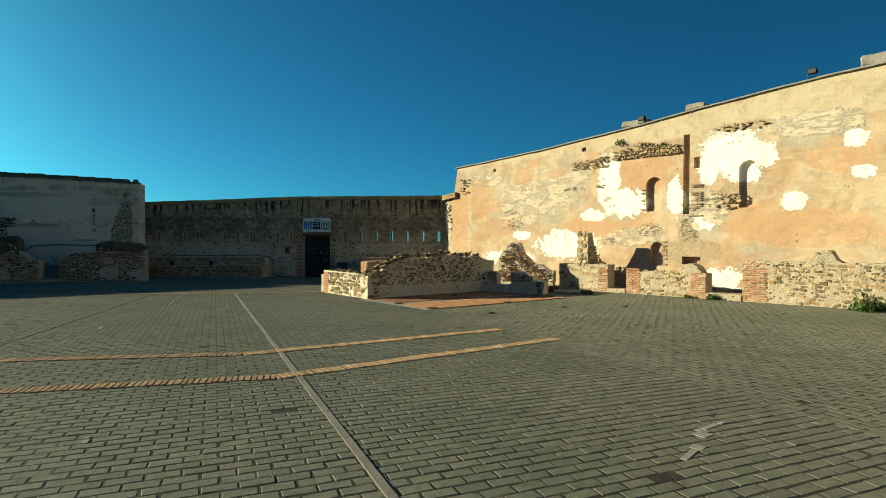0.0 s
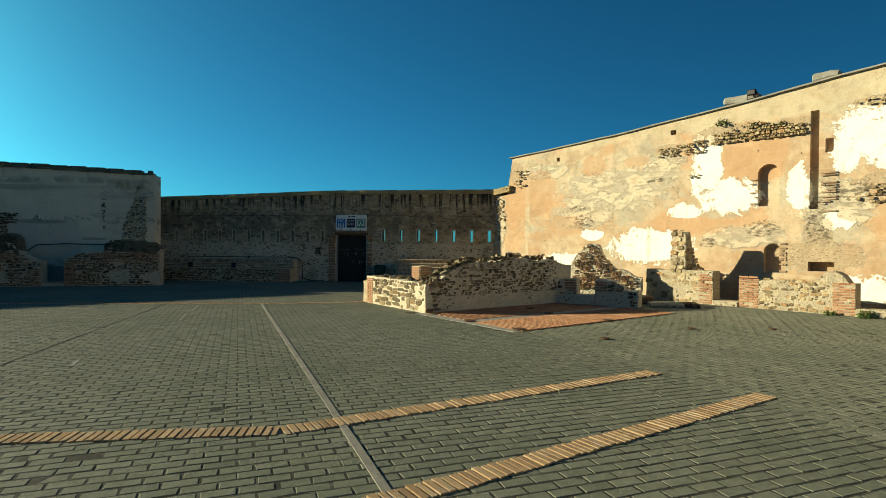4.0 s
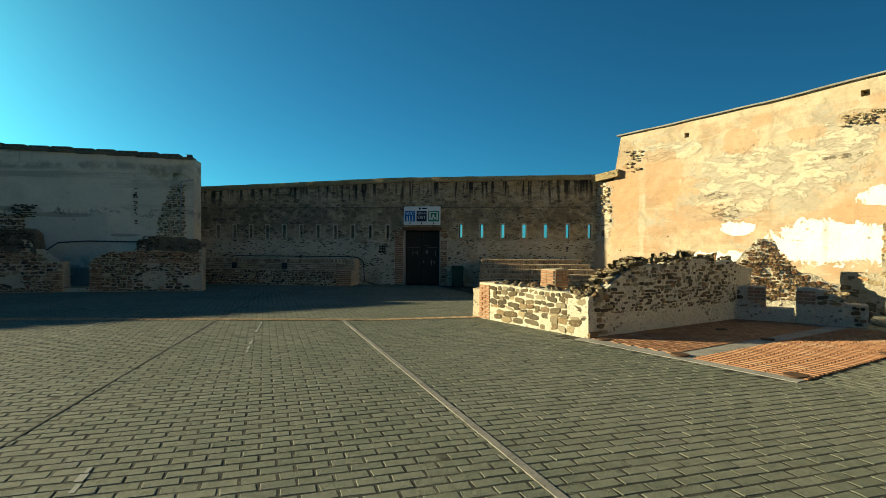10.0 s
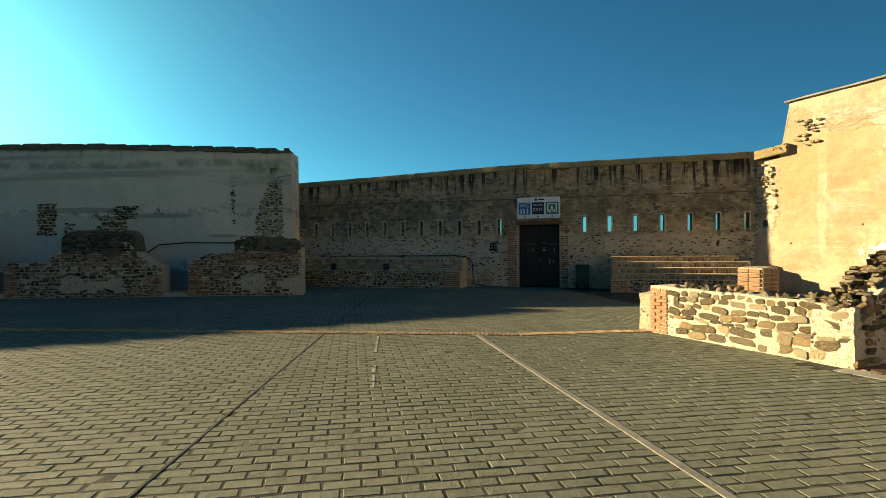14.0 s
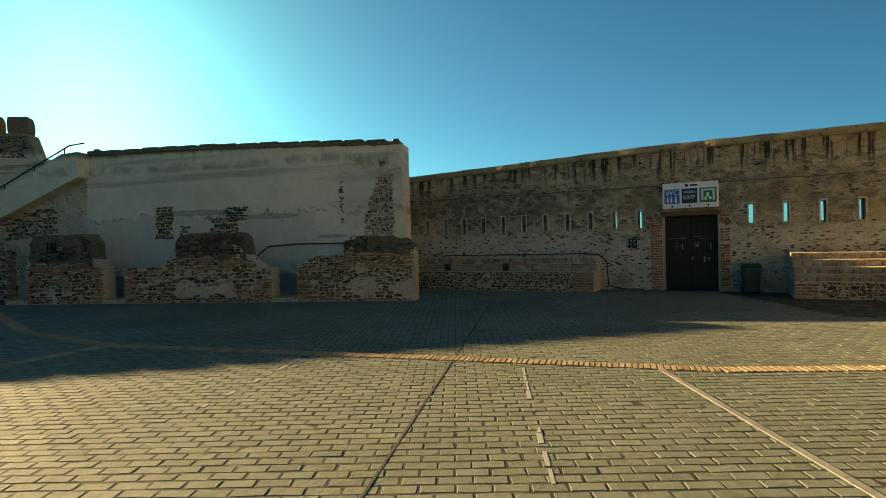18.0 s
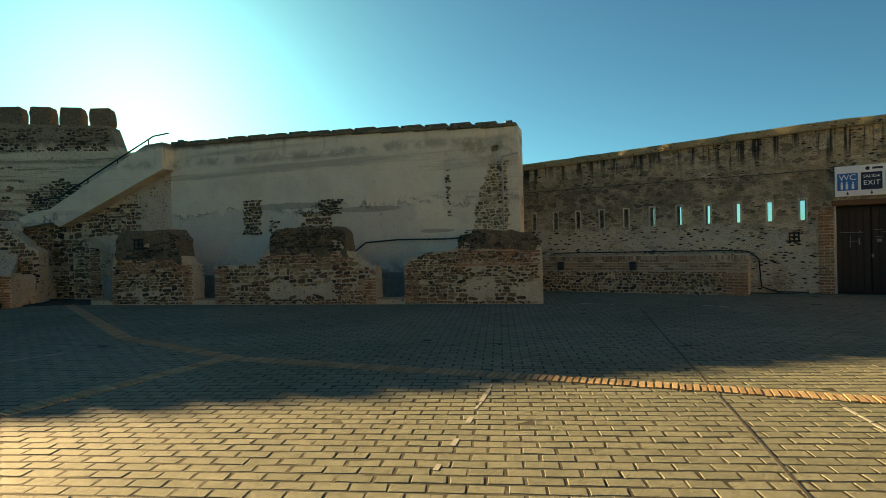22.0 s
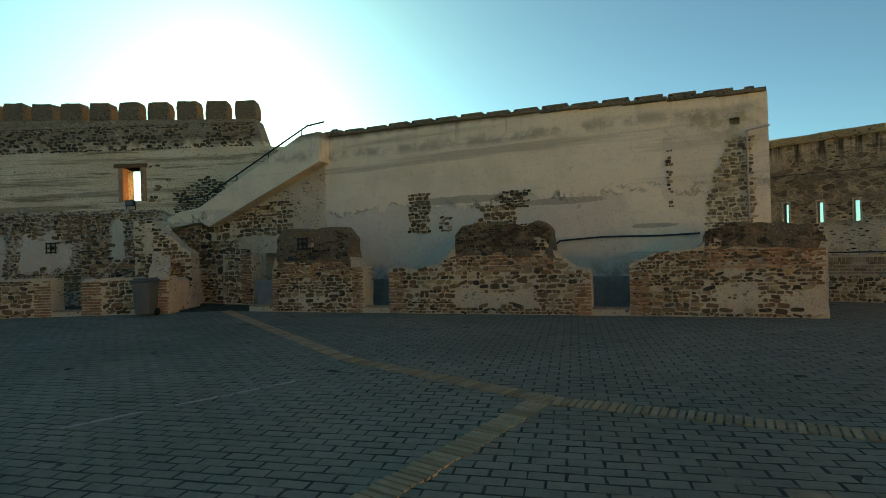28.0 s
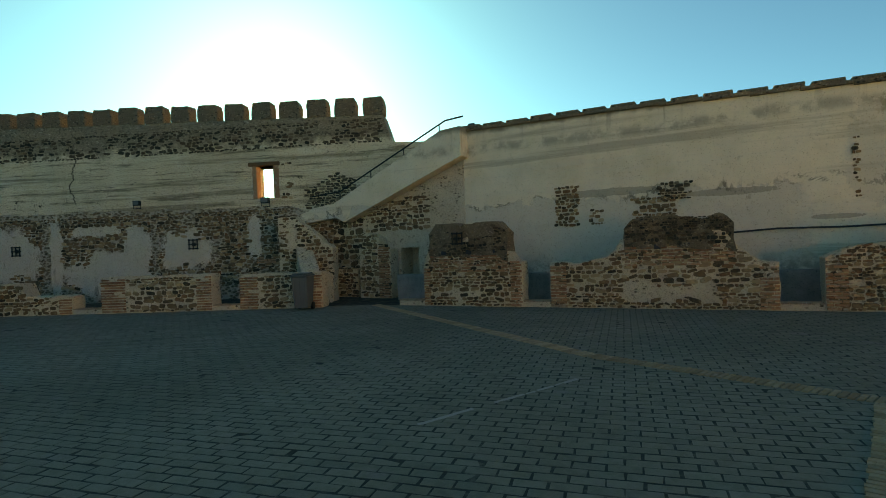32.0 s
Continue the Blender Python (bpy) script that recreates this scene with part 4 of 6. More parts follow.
for k, x in enumerate((0.14, 0.24, 0.36)):
    bm = bmesh.new()
    block(bm, x - 0.025, x + 0.025, -0.016, -0.012, 0.17, 0.3, 0.003)
    bmesh.ops.create_uvsphere(bm, u_segments=8, v_segments=5, radius=0.022, matrix=Matrix.Translation((x, -0.014, 0.33)) @ Matrix.Diagonal((1, 0.2, 1, 1)))
    part("pictogram", bm, WHITE, sign)
bm = bmesh.new()
for x0, x1, z0, z1 in ((1.04, 1.09, 0.2, 0.52), (1.33, 1.38, 0.2, 0.52), (1.04, 1.38, 0.48, 0.52), (1.17, 1.24, 0.3, 0.42), (1.12, 1.18, 0.2, 0.3), (1.23, 1.3, 0.22, 0.3)):
    block(bm, x0, x1, -0.017, -0.011, z0, z1)
part("pictogram", bm, WHITE, sign)
bm = bmesh.new()
bmesh.ops.create_cone(bm, cap_ends=True, segments=12, radius1=0.045, radius2=0.045, depth=0.006, matrix=Matrix.Translation((0.65, -0.003, 0.655)) @ UP)
part("emblem", bm, INK, sign)
bm = bmesh.new()
block(bm, 0.74, 0.94, -0.006, 0.0, 0.63, 0.68)
part("emblem", bm, INK, sign)

for s0, s1, z0, z1, d, arched in slits:
    bm = bmesh.new()
    c = (s0 + s1) / 2
    for x0, x1, h0, h1 in ((c - 0.1, c - 0.062, z0 - 0.04, z1 + 0.05), (c + 0.062, c + 0.1, z0 - 0.04, z1 + 0.05), (c - 0.062, c + 0.062, z1 + 0.005, z1 + 0.05)):
        block(bm, x0, x1, -0.02, 0.05, h0, h1, 0.01)
    part("loophole_frame", bm, RUIN_PLASTER, facade)
for s0, s1 in ((9.1, 9.44), (10.96, 11.22)):
    brick_face("jamb_brickwork", facade, s0, s1, 0.0, 2.25, BRICK, rng, depth=0.045)
for x in (9.47, 10.93):
    bm = bmesh.new()
    block(bm, x - 0.02, x + 0.02, 0.02, 0.3, 0.0, 2.2, 0.004)
    part("door_frame", bm, m_plain("pale_steel", (0.4, 0.4, 0.38), 0.5, 0.4), facade)
bm = bmesh.new()
block(bm, 9.4, 11.0, -0.05, 0.3, 2.2, 2.33, 0.01)
part("lintel", bm, WOODBEAM, facade)


def stones_on(ob, s0, s1, z0, crest, material, lo=0.09, hi=0.19, wlo=0.14, whi=0.36, keep=0.92, depth=0.05, y=0.0, name="rubble_face", bare=0.34, avoid=()):
    """Joined stones over a stretch of a wall's face, below its crest."""
    top = max(crest(s) for s in np.linspace(s0, s1, 20)) if callable(crest) else crest
    f = crest if callable(crest) else (lambda s: crest)
    pl = [(s, z, w, h) for s, z, w, h in courses(rng, s0, s1, z0, top, lo, hi, wlo, whi, keep) if z + h * 0.45 < min(f(s - w * 0.4), f(s + w * 0.4)) + 0.02]
    o = rng.uniform(0, 50)
    pl = [p for p in pl if noise.noise((p[0] * 0.9 + o, p[1] * 1.3, o)) < bare]
    pl = [p for p in pl if not any(abs((p[0] - a) / c) ** 2.5 + abs((p[1] - b) / d) ** 2.5 < 1 + 1.4 * noise.noise((p[0] * 1.6, p[1] * 1.6, o)) for a, b, c, d in avoid)]
    r = rubble(name, None, pl, material, ob, depth, rng)
    if r and y:
        r.matrix_basis = Matrix.Translation((0, y, 0))
    return r


bm = bmesh.new()
pts = [(0.9, 0.55), (1.5, 0.75), (2.2, 1.12), (7.2, 1.13), (7.55, 1.1), (7.8, 0.9), (7.85, 0.15), (8.2, 0.03), (8.9, 0.03)]
for p, q in zip(pts, pts[1:]):
    rod(bm, (p[0], -0.03 if p[0] > 7.6 else -0.06, p[1]), (q[0], -0.03 if q[0] > 7.6 else -0.06, q[1]), 0.016, 6)
put(part("cable", bm, INK), "black cable looped along the gate wall above a bench", "cable", "").matrix_world = along(FA, FB)
def stones_end(ob, thick, z0, h, material, lo=0.09, hi=0.17, wlo=0.12, whi=0.3):
    """Joined stones over the near end of a wall."""
    r = rubble("rubble_face", None, list(courses(rng, 0.0, thick, z0, h, lo, hi, wlo, whi, 0.95)), material, ob, 0.05, rng)
    if r:
        r.matrix_basis = Matrix.Translation((0, thick, 0)) @ pose(0, 0, 0, 0, 0, -90)


# left bench: stone below, brick above
bench = put(wall("bench_stone", to(FA, FB, 1.1), to(FA, FB, 7.6), 0.6, 1.1, MORTAR_DARK, (), 0.2, 0.02, 0.02, seed=5), "long masonry bench against the gate wall, rubble below and brick above", "bench")
bench.matrix_world = along(FA, FB) @ Matrix.Translation((1.1, -1.0, 0))
stones_on(bench, 0.0, 6.0, 0.0, 0.6, STONE, 0.045, 0.1, 0.06, 0.18, 0.97, 0.03, bare=0.9)
upper = wall("bench_back", (0, 0.42), (6.5, 0.42), 1.06, 0.6, MORTAR_DARK, (), 0.2, 0.01, 0.02, parent=bench, z0=0.5)
upper.matrix_basis = Matrix.Translation((0, 0.42, 0))
brick_face("bench_brickwork", bench, 0.0, 6.5, 0.62, 0.9, BRICK_PALE, rng, y=0.42, depth=0.03)
brick_face("bench_soldiers", bench, 0.0, 6.5, 0.9, 1.03, BRICK_PALE, rng, y=0.42, depth=0.03, length=0.075, course=0.12, joint=0.012)
brick_face("bench_end_brickwork", bench, 5.9, 6.5, 0.0, 0.6, BRICK, rng, depth=0.03)
# solid dark blocks stand in for the shade of two drain openings
for c in (1.45, 3.6):
    bm = bmesh.new()
    block(bm, c - 0.09, c + 0.09, 0.28, 0.42, 0.62, 0.86, 0.01)
    put(part("scupper_dark", bm, INK, bench), "", "", "")
# right steps of brick
steps = empty("brick_steps", fr @ Matrix.Translation((12.6, -1.5, 0)), "four long steps of old brick against the gate wall", "steps", kind="structure")
foot = wall("step_base", (0, 0), (4.2, 0), 0.42, 1.5, MORTAR_DARK, (), 0.2, 0.02, 0.0, parent=steps, seed=9)
stones_on(foot, 0.5, 4.15, 0.02, 0.4, STONE, 0.045, 0.1, 0.06, 0.2, 0.97, 0.03, bare=0.9)
brick_face("step_pier", steps, 0.0, 0.5, 0.0, 0.42, BRICK, rng, depth=0.03)
for k in range(4):
    z, e = 0.42 + 0.17 * k, (4.2, 4.2, 4.05, 3.75)[k]
    bm = bmesh.new()
    block(bm, 0.02, e, 0.04 + 0.32 * k, 1.5, z, z + 0.17, 0.01)
    part("step", bm, MORTAR_DARK, steps)
    brick_face("step_riser", steps, 0.02, e, z + 0.005, z + 0.12, BRICK_PALE, rng, y=0.04 + 0.32 * k, depth=0.014, length=0.07, course=0.11, joint=0.01)
    brick_face("step_nosing", steps, 0.02, e, z + 0.125, z + 0.18, BRICK_PALE, rng, y=0.04 + 0.32 * k, depth=0.035, length=0.26, course=0.042, joint=0.008)


def wheelie_bin(at, material, label, h=0.98, w=0.52):
    ob = empty("wheelie_bin", at, label, "bin")
    bm = bmesh.new()
    for v in block(bm, -w / 2, w / 2, -w * 0.55, w * 0.55, 0.06, h * 0.9, 0.02):
        k = 0.78 + 0.22 * v.co.z / (h * 0.9)
        v.co.x *= k
        v.co.y *= k
    part("body", bm, material, ob)
    bm = bmesh.new()
    block(bm, -w * 0.54, w * 0.54, -w * 0.62, w * 0.6, h * 0.9, h * 0.95, 0.02)
    block(bm, -w * 0.48, w * 0.48, -w * 0.5, w * 0.5, h * 0.95, h, 0.025)
    part("lid", bm, material, ob)
    bm = bmesh.new()
    rod(bm, (-w * 0.4, w * 0.66, h * 0.92), (w * 0.4, w * 0.66, h * 0.92), 0.015)
    part("handle", bm, material, ob)
    for x in (-w * 0.42, w * 0.42):
        bm = bmesh.new()
        rod(bm, (x - 0.03, w * 0.35, 0.1), (x + 0.03, w * 0.35, 0.1), 0.1, 14)
        part("wheel", bm, BLACK, ob)
    for k in range(3):
        bm = bmesh.new()
        block(bm, -w * 0.3 + k * w * 0.3 - 0.012, -w * 0.3 + k * w * 0.3 + 0.012, -w * 0.54, -w * 0.5, 0.2, h * 0.8, 0.004)
        part("rib", bm, material, ob)
    return ob


for k, x in enumerate((11.7,)):
    wheelie_bin(fr @ Matrix.Translation((x, -0.45, 0)) @ pose(0, 0, 0, 0, 0, 4), GREEN, "dark green wheeled bin beside the gate", 0.82, 0.46)
wheelie_bin(along(WA, WB) @ Matrix.Translation((n_w - 1.15, -0.42, 0)) @ pose(0, 0, 0, 0, 0, -3), GREY_BIN, "weathered grey-green wheeled bin against a brick pier", 1.0, 0.46)


# ---- copings, floodlights, small iron things ----
def floodlight(at, label="black floodlight on a short bracket", s=1.0):
    ob = empty("floodlight", at, label, "lamp", "floodlights on the walls")
    bm = bmesh.new()
    block(bm, -0.16 * s, 0.16 * s, -0.1 * s, 0.06 * s, 0.14 * s, 0.36 * s, 0.015)
    part("housing", bm, BLACK, ob)
    bm = bmesh.new()
    block(bm, -0.13 * s, 0.13 * s, -0.112 * s, -0.1 * s, 0.17 * s, 0.33 * s, 0.004)
    part("glass", bm, LENS, ob)
    bm = bmesh.new()
    rod(bm, (-0.17 * s, 0, 0), (-0.17 * s, 0, 0.27 * s), 0.012)
    rod(bm, (0.17 * s, 0, 0), (0.17 * s, 0, 0.27 * s), 0.012)
    rod(bm, (-0.17 * s, 0, 0.008), (0.17 * s, 0, 0.008), 0.012)
    part("bracket", bm, BLACK, ob)
    return ob


rf = along(RA, RB)
n_r = span(RA, RB)
cop = put(wall("coping_ochre", to(RA, RB, 1.0), RB, 0.14, 1.25, COPING, (), 0.35, 0.015, 0.02), "thin projecting coping along the ochre wall", "coping")
for v in cop.data.vertices:
    s, y, z = v.co
    v.co = (s, y - 0.012, ochre_top(min(s + 1.0, n_r) if s + 1.0 > 1.15 else 1.15) + (0.045 if z > 0.05 else 0.0) + noise.noise((s * 0.8, 0, 0)) * 0.02)
cop2 = put(wall("coping_corner", RA, to(RA, RB, 1.12), 0.26, 1.2, LICHEN, (), 0.25, 0.02, 0.02), "sloping coping over the corner of the ochre wall", "coping")
for v in cop2.data.vertices:
    v.co = (v.co.x, v.co.y - 0.12, 4.06 + (0.26 if v.co.z > 0.1 else 0.0) + v.co.x * 0.12)
for s, w, h in ((10.5, 1.05, 0.24), (12.85, 0.7, 0.2), (18.2, 1.0, 0.3)):
    bm = bmesh.new()
    block(bm, -w / 2, w / 2, 0.25, 0.9, 0.1, 0.12 + h, 0.05)
    bmesh.ops.subdivide_edges(bm, edges=bm.edges, cuts=2, use_grid_fill=True)
    for v in bm.verts:
        v.co += Vector((noise.noise(v.co * 4 + Vector((s, 0, 0))), noise.noise(v.co * 4), noise.noise(v.co * 4 + Vector((0, s, 0))))) * 0.05
    ob = part("masonry_lump", bm, COPING)
    ob.matrix_world = rf @ Matrix.Translation((s, 0, ochre_top(s)))
    put(ob, "broken block of old masonry left on top of the wall", "masonry")
for s in (10.9, 16.5):
    floodlight(rf @ Matrix.Translation((s, 0.12, ochre_top(s) + 0.09)), s=0.8)
tf = along(TA, TB)
n_t = span(TA, TB)
floodlight(tf @ Matrix.Translation((n_t - 0.3, 0.5, grey_top(n_t))), s=0.65)
floodlight(tf @ Matrix.Translation((0.55, 0.4, 4.98)), s=0.65)
vf = along(VA, VB)
floodlight(vf @ Matrix.Translation((sv(8.6), -0.2, 3.3)), s=0.8)
floodlight(vf @ Matrix.Translation((sv(3.85), -0.2, 3.15)), s=0.9)

# coping of the grey wall: worn blocks with gaps
for i in range(15):
    bm = bmesh.new()
    w = rng.uniform(0.6, 0.66)
    block(bm, 0.0, w, 0.3, 0.75, 0.0, 0.21 + 0.03 * rng.random(), 0.02)
    ob = part("coping_block", bm, CAP_DARK, grey)
    ob.matrix_basis = Matrix.Translation((0.2 + 0.74 * i, 0.0, grey_top(0.5 + 0.74 * i) - 0.02))
bm = bmesh.new()
for i in range(12):
    block(bm, 0.02 + (n_t - 0.04) / 12 * i, 0.02 + (n_t - 0.04) / 12 * (i + 1) - 0.004, -0.05, 0.4, grey_top(n_t / 12 * (i + 0.5)) - 0.035, grey_top(n_t / 12 * (i + 0.5)) + 0.04 + 0.012 * rng.random(), 0.012)
part("coping_lip", bm, CAP_DARK, grey)
bm = bmesh.new()
bmesh.ops.create_icosphere(bm, subdivisions=3, radius=0.26)
for v in bm.verts:
    v.co = Vector((v.co.x * 1.3, v.co.y, v.co.z * 0.55)) * (1 + 0.25 * noise.noise(v.co * 6))
ob = part("masonry_lump", bm, COPING)
ob.matrix_world = tf @ Matrix.Translation((n_t - 1.6, 0.5, grey_top(n_t - 1.6) + 0.03))
put(ob, "rounded lump of old masonry on top of the grey wall", "masonry")
# out of sight behind the corner, run on to block sun from the gate wall
put(wall("wall_grey_return", (TB[0] - 0.3, TB[1] + 0.45), (TB[0] - 2.6, FA[1] + 0.2), 4.62, 0.5, TOWER, (), 0.3, 0.02, 0.02), "hidden return of the grey wall, added to keep sun off the gate wall")

# worn patches of old masonry showing on the grey wall
stones_on(grey, n_t - 1.3, n_t - 0.25, 1.8, lambda s: 3.75 - max(0.0, n_t - 0.85 - s) * 3.4, STONE_WARM, 0.05, 0.11, 0.07, 0.18, 0.95, 0.02, bare=0.6)
stones_on(grey, n_t - 2.05, n_t - 1.9, 2.3, 3.6, STONE, 0.05, 0.1, 0.06, 0.12, 0.7, 0.02)
stones_on(grey, 3.1, 3.82, 1.95, 3.05, STONE, 0.06, 0.13, 0.08, 0.2, 0.97, 0.03, bare=0.9)
stones_on(grey, 5.1, 6.2, 2.05, 2.6, STONE, 0.06, 0.13, 0.08, 0.2, 0.97, 0.03, bare=0.9)
stones_on(grey, 5.75, 6.6, 2.5, 2.95, STONE_BLACK, 0.05, 0.11, 0.08, 0.18, 0.97, 0.04, bare=0.9)
stones_on(grey, 4.05, 4.42, 1.97, 2.38, STONE, 0.06, 0.12, 0.08, 0.18, 0.9, 0.03, bare=0.9)
bm = bmesh.new()
rod(bm, (n_t - 0.42, -0.07, 1.95), (n_t - 0.42, -0.07, 3.85), 0.022)
rod(bm, (n_t - 0.42, -0.07, 3.85), (n_t + 0.02, -0.05, 3.92), 0.018)
put(part("drain_pipe", bm, m_plain("grey_pvc", (0.32, 0.32, 0.3))), "thin grey pipe fixed to the grey wall", "pipe", "").matrix_world = tf
bm = bmesh.new()
pts = [(6.2, 1.15), (6.7, 1.2), (7.3, 1.62), (8.3, 1.68), (9.6, 1.66), (10.4, 1.68)]
for p, q in zip(pts, pts[1:]):
    rod(bm, (p[0], -0.06, p[1]), (q[0], -0.06, q[1]), 0.022, 6)
put(part("cable", bm, INK), "dark cable clipped across the grey wall", "cable", "").matrix_world = tf

# ---- room fronts below the grey wall: stones, blackened tops, brick jambs ----
fronts = [o for o in scene.objects if o.name.startswith("wall_rooms_grey")]
for ob, (s0, s1) in zip(fronts, ((1.55, 4.25), (4.95, 9.68), (10.45, 13.93))):
    f = lambda s, o=s0: front_top(s + o)
    stones_on(ob, 0.05, s1 - s0 - 0.05, 0.02, lambda s, g=f: min(g(s), 1.32), STONE, 0.05, 0.125, 0.08, 0.26, 0.95, 0.045, bare=0.48, avoid=[(2.0, 0.42, 0.35, 0.25), (3.1, 0.36, 0.6, 0.22)] if s0 > 4 else ())
for ob, a, b, z0, h in ((fronts[0], 0.2, 2.35, 1.3, 2.12), (fronts[1], 1.72, 3.95, 1.38, 2.06), (fronts[2], 1.42, 3.46, 1.38, 1.9)):
    cap = wall("blackened_top", (a, 0), (b, 0), lerp_profile([(0, h - 0.22), (0.18, h - 0.03), (0.5, h + 0.03), (b - a - 0.7, h - 0.02), (b - a - 0.25, h + 0.02), (b - a, h - 0.25)]), 0.58, CAP_DARK, (), 0.07, 0.08, 0.1, parent=ob, z0=z0, seed=a)
    cap.matrix_basis = Matrix.Translation((a, -0.04, 0))
    stones_on(cap, 0.03, b - a - 0.03, z0 + 0.02, lerp_profile([(0, h - 0.2), (0.25, h - 0.05), (b - a - 0.3, h - 0.05), (b - a, h - 0.2)]), STONE_BLACK, 0.04, 0.1, 0.05, 0.16, 0.8, 0.035, bare=0.25)
    brick_face("brick_courses", ob, a, b, z0 - 0.42, z0 + 0.02, BRICK, rng, depth=0.04, loose=0.25)
for ob, a, b, h in ((fronts[0], 0.0, 0.2, 1.0), (fronts[0], 2.4, 2.7, 1.15), (fronts[1], 0.0, 0.4, 1.0), (fronts[1], 4.36, 4.73, 0.95), (fronts[2], 0.0, 0.38, 0.95)):
    brick_face("jamb_brickwork", ob, a, b, 0.02, h, BRICK, rng, depth=0.05)
lf = along(LA, LB)
for s0, s1 in ((4.25, 4.95), (9.68, 10.45), (0.75, 1.55)):
    th = empty("threshold", lf @ Matrix.Translation((s0, 0.02, 0)), "low threshold of bricks laid on edge", "threshold", "thresholds", "structure")
    bm = bmesh.new()
    block(bm, 0, s1 - s0, 0.0, 0.5, -0.05, 0.13, 0.01)
    part("base", bm, MORTAR_DARK, th)
    for k in range(int((s1 - s0) / 0.075)):
        bm = bmesh.new()
        block(bm, 0.01 + 0.075 * k, 0.07 + 0.075 * k, -0.02, 0.27, 0.13, 0.16 + rng.uniform(0, 0.012), 0.004)
        part("brick", bm, BRICK_PALE, th)
    gap = wall("wall_room_back", to(LA, LB, s0 - 0.8), to(LA, LB, s1 + 0.8), 0.75, 0.3, m_concrete("dark_limewash", 0.85), (), 0.25, 0.02, 0.05)
    gap.matrix_world = lf @ Matrix.Translation((s0 - 0.8, 1.35, 0))
    put(gap, "grey inner wall of a ruined room")

# ---- battlemented wall: window surround, iron grilles, worn stones, stair ----
bm = bmesh.new()
for x0, x1, z0, z1 in ((sv(4.2) - 0.16, sv(4.2), 3.47, 4.72), (sv(3.6), sv(3.6) + 0.2, 3.47, 4.72)):
    block(bm, x0, x1, -0.03, 0.3, z0, z1, 0.015)
part("window_surround", bm, BRICK, battlement)
bm = bmesh.new()
block(bm, sv(4.2) - 0.3, sv(3.6) + 0.25, -0.05, 0.85, 4.6, 4.74, 0.02)
part("lintel", bm, WOODBEAM, battlement)
stones_on(battlement, sv(3.3), sv(2.9), 3.4, 4.7, STONE, 0.08, 0.15, 0.1, 0.25, 0.8, 0.04)
stones_on(battlement, sv(2.5), sv(0.6), 3.0, lambda s: 3.7 + 0.6 * (1 - abs(s - sv(1.3)) / 1.2), STONE_BLACK, 0.06, 0.12, 0.1, 0.26, 0.98, 0.05, bare=0.9)
stones_on(battlement, 0.2, sv(-0.4), 5.2, 6.05, STONE_BLACK, 0.06, 0.14, 0.1, 0.28, 0.8, 0.03, bare=0.3)
LIME = [(5.3, 1.75, 1.4, 1.0), (9.35, 1.0, 1.65, 0.8), (10.5, 1.9, 0.55, 0.8), (9.0, 2.55, 1.0, 0.2), (12.3, 1.75, 1.0, 0.7), (7.3, 1.6, 0.35, 1.6), (2.0, 1.6, 1.4, 0.9), (14.8, 2.1, 0.25, 0.8)]
stones_on(lower, 0.1, sv(0.5), 0.5, lambda s: 3.05 if s < sv(3.0) else 2.5, STONE, 0.06, 0.14, 0.08, 0.27, 0.97, 0.04, bare=0.7, avoid=LIME)
for a, b, c, d in ((15.2, 1.3, 0.35, 0.1), (16.2, 1.9, 0.35, 0.3)):
    brick_face("brick_patch", lower, a - c, a + c, b - d, b + d, BRICK, rng, depth=0.05, loose=0.25)
for s in (12.1, 7.95):
    for w in (0.0,):
        bm = bmesh.new()
        block(bm, 0, 0.26, -0.05, 0.05, 0.2, 2.9, 0.03)
        bmesh.ops.subdivide_edges(bm, edges=[e for e in bm.edges if abs(e.verts[0].co.z - e.verts[1].co.z) > 1], cuts=10)
        for v in bm.verts:
            v.co += Vector((noise.noise(v.co * 3 + Vector((s, w, 0))), 0.4 * noise.noise(v.co * 4), 0)) * 0.12
        part("cross_wall_scar", bm, BACKROOM, lower).matrix_basis = Matrix.Translation((sv(s) + w, 0, 0))


def grille(at, w=0.26):
    ob = empty("iron_grille", at, "small iron grille over a vent hole", "grille", "vent grilles")
    for k in range(3):
        c = -w / 2 + w * k / 2
        for a, b in (((c, 0, -w * 0.62), (c, 0, w * 0.62)), ((-w * 0.62, 0, c), (w * 0.62, 0, c))):
            bm = bmesh.new()
            rod(bm, a, b, 0.022, 6)
            part("bar", bm, BLACK, ob)
    # solid dark plate behind the bars, in place of a shaded hole
    bm = bmesh.new()
    block(bm, -w * 0.2, w * 0.2, 0.02, 0.06, -w * 0.2, w * 0.2)
    part("hole", bm, INK, ob)
    return ob


for s in (5.87, 12.6, 1.4):
    grille(vf @ Matrix.Translation((s, -0.49, 1.95)), 0.3)
grille(lf @ Matrix.Translation((2.6, -0.12, 1.75)))
grille(fr @ Matrix.Translation((8.6, -0.08, 1.45)), 0.2)

# stair: sloping parapet, rail, stone pier below
sf = along(SA, SB)
rail = empty("stair_rail", sf, "dark iron handrail up the rampart stair", "rail")
for a, b in (((0.3, -0.1, 3.42), (1.5, -0.1, 3.5)), ((1.5, -0.1, 3.5), (sl - 0.5, -0.1, 5.3)), ((sl - 0.5, -0.1, 5.3), (sl + 0.1, -0.1, 5.35))):
    bm = bmesh.new()
    rod(bm, a, b, 0.025)
    part("handrail", bm, BLACK, rail)
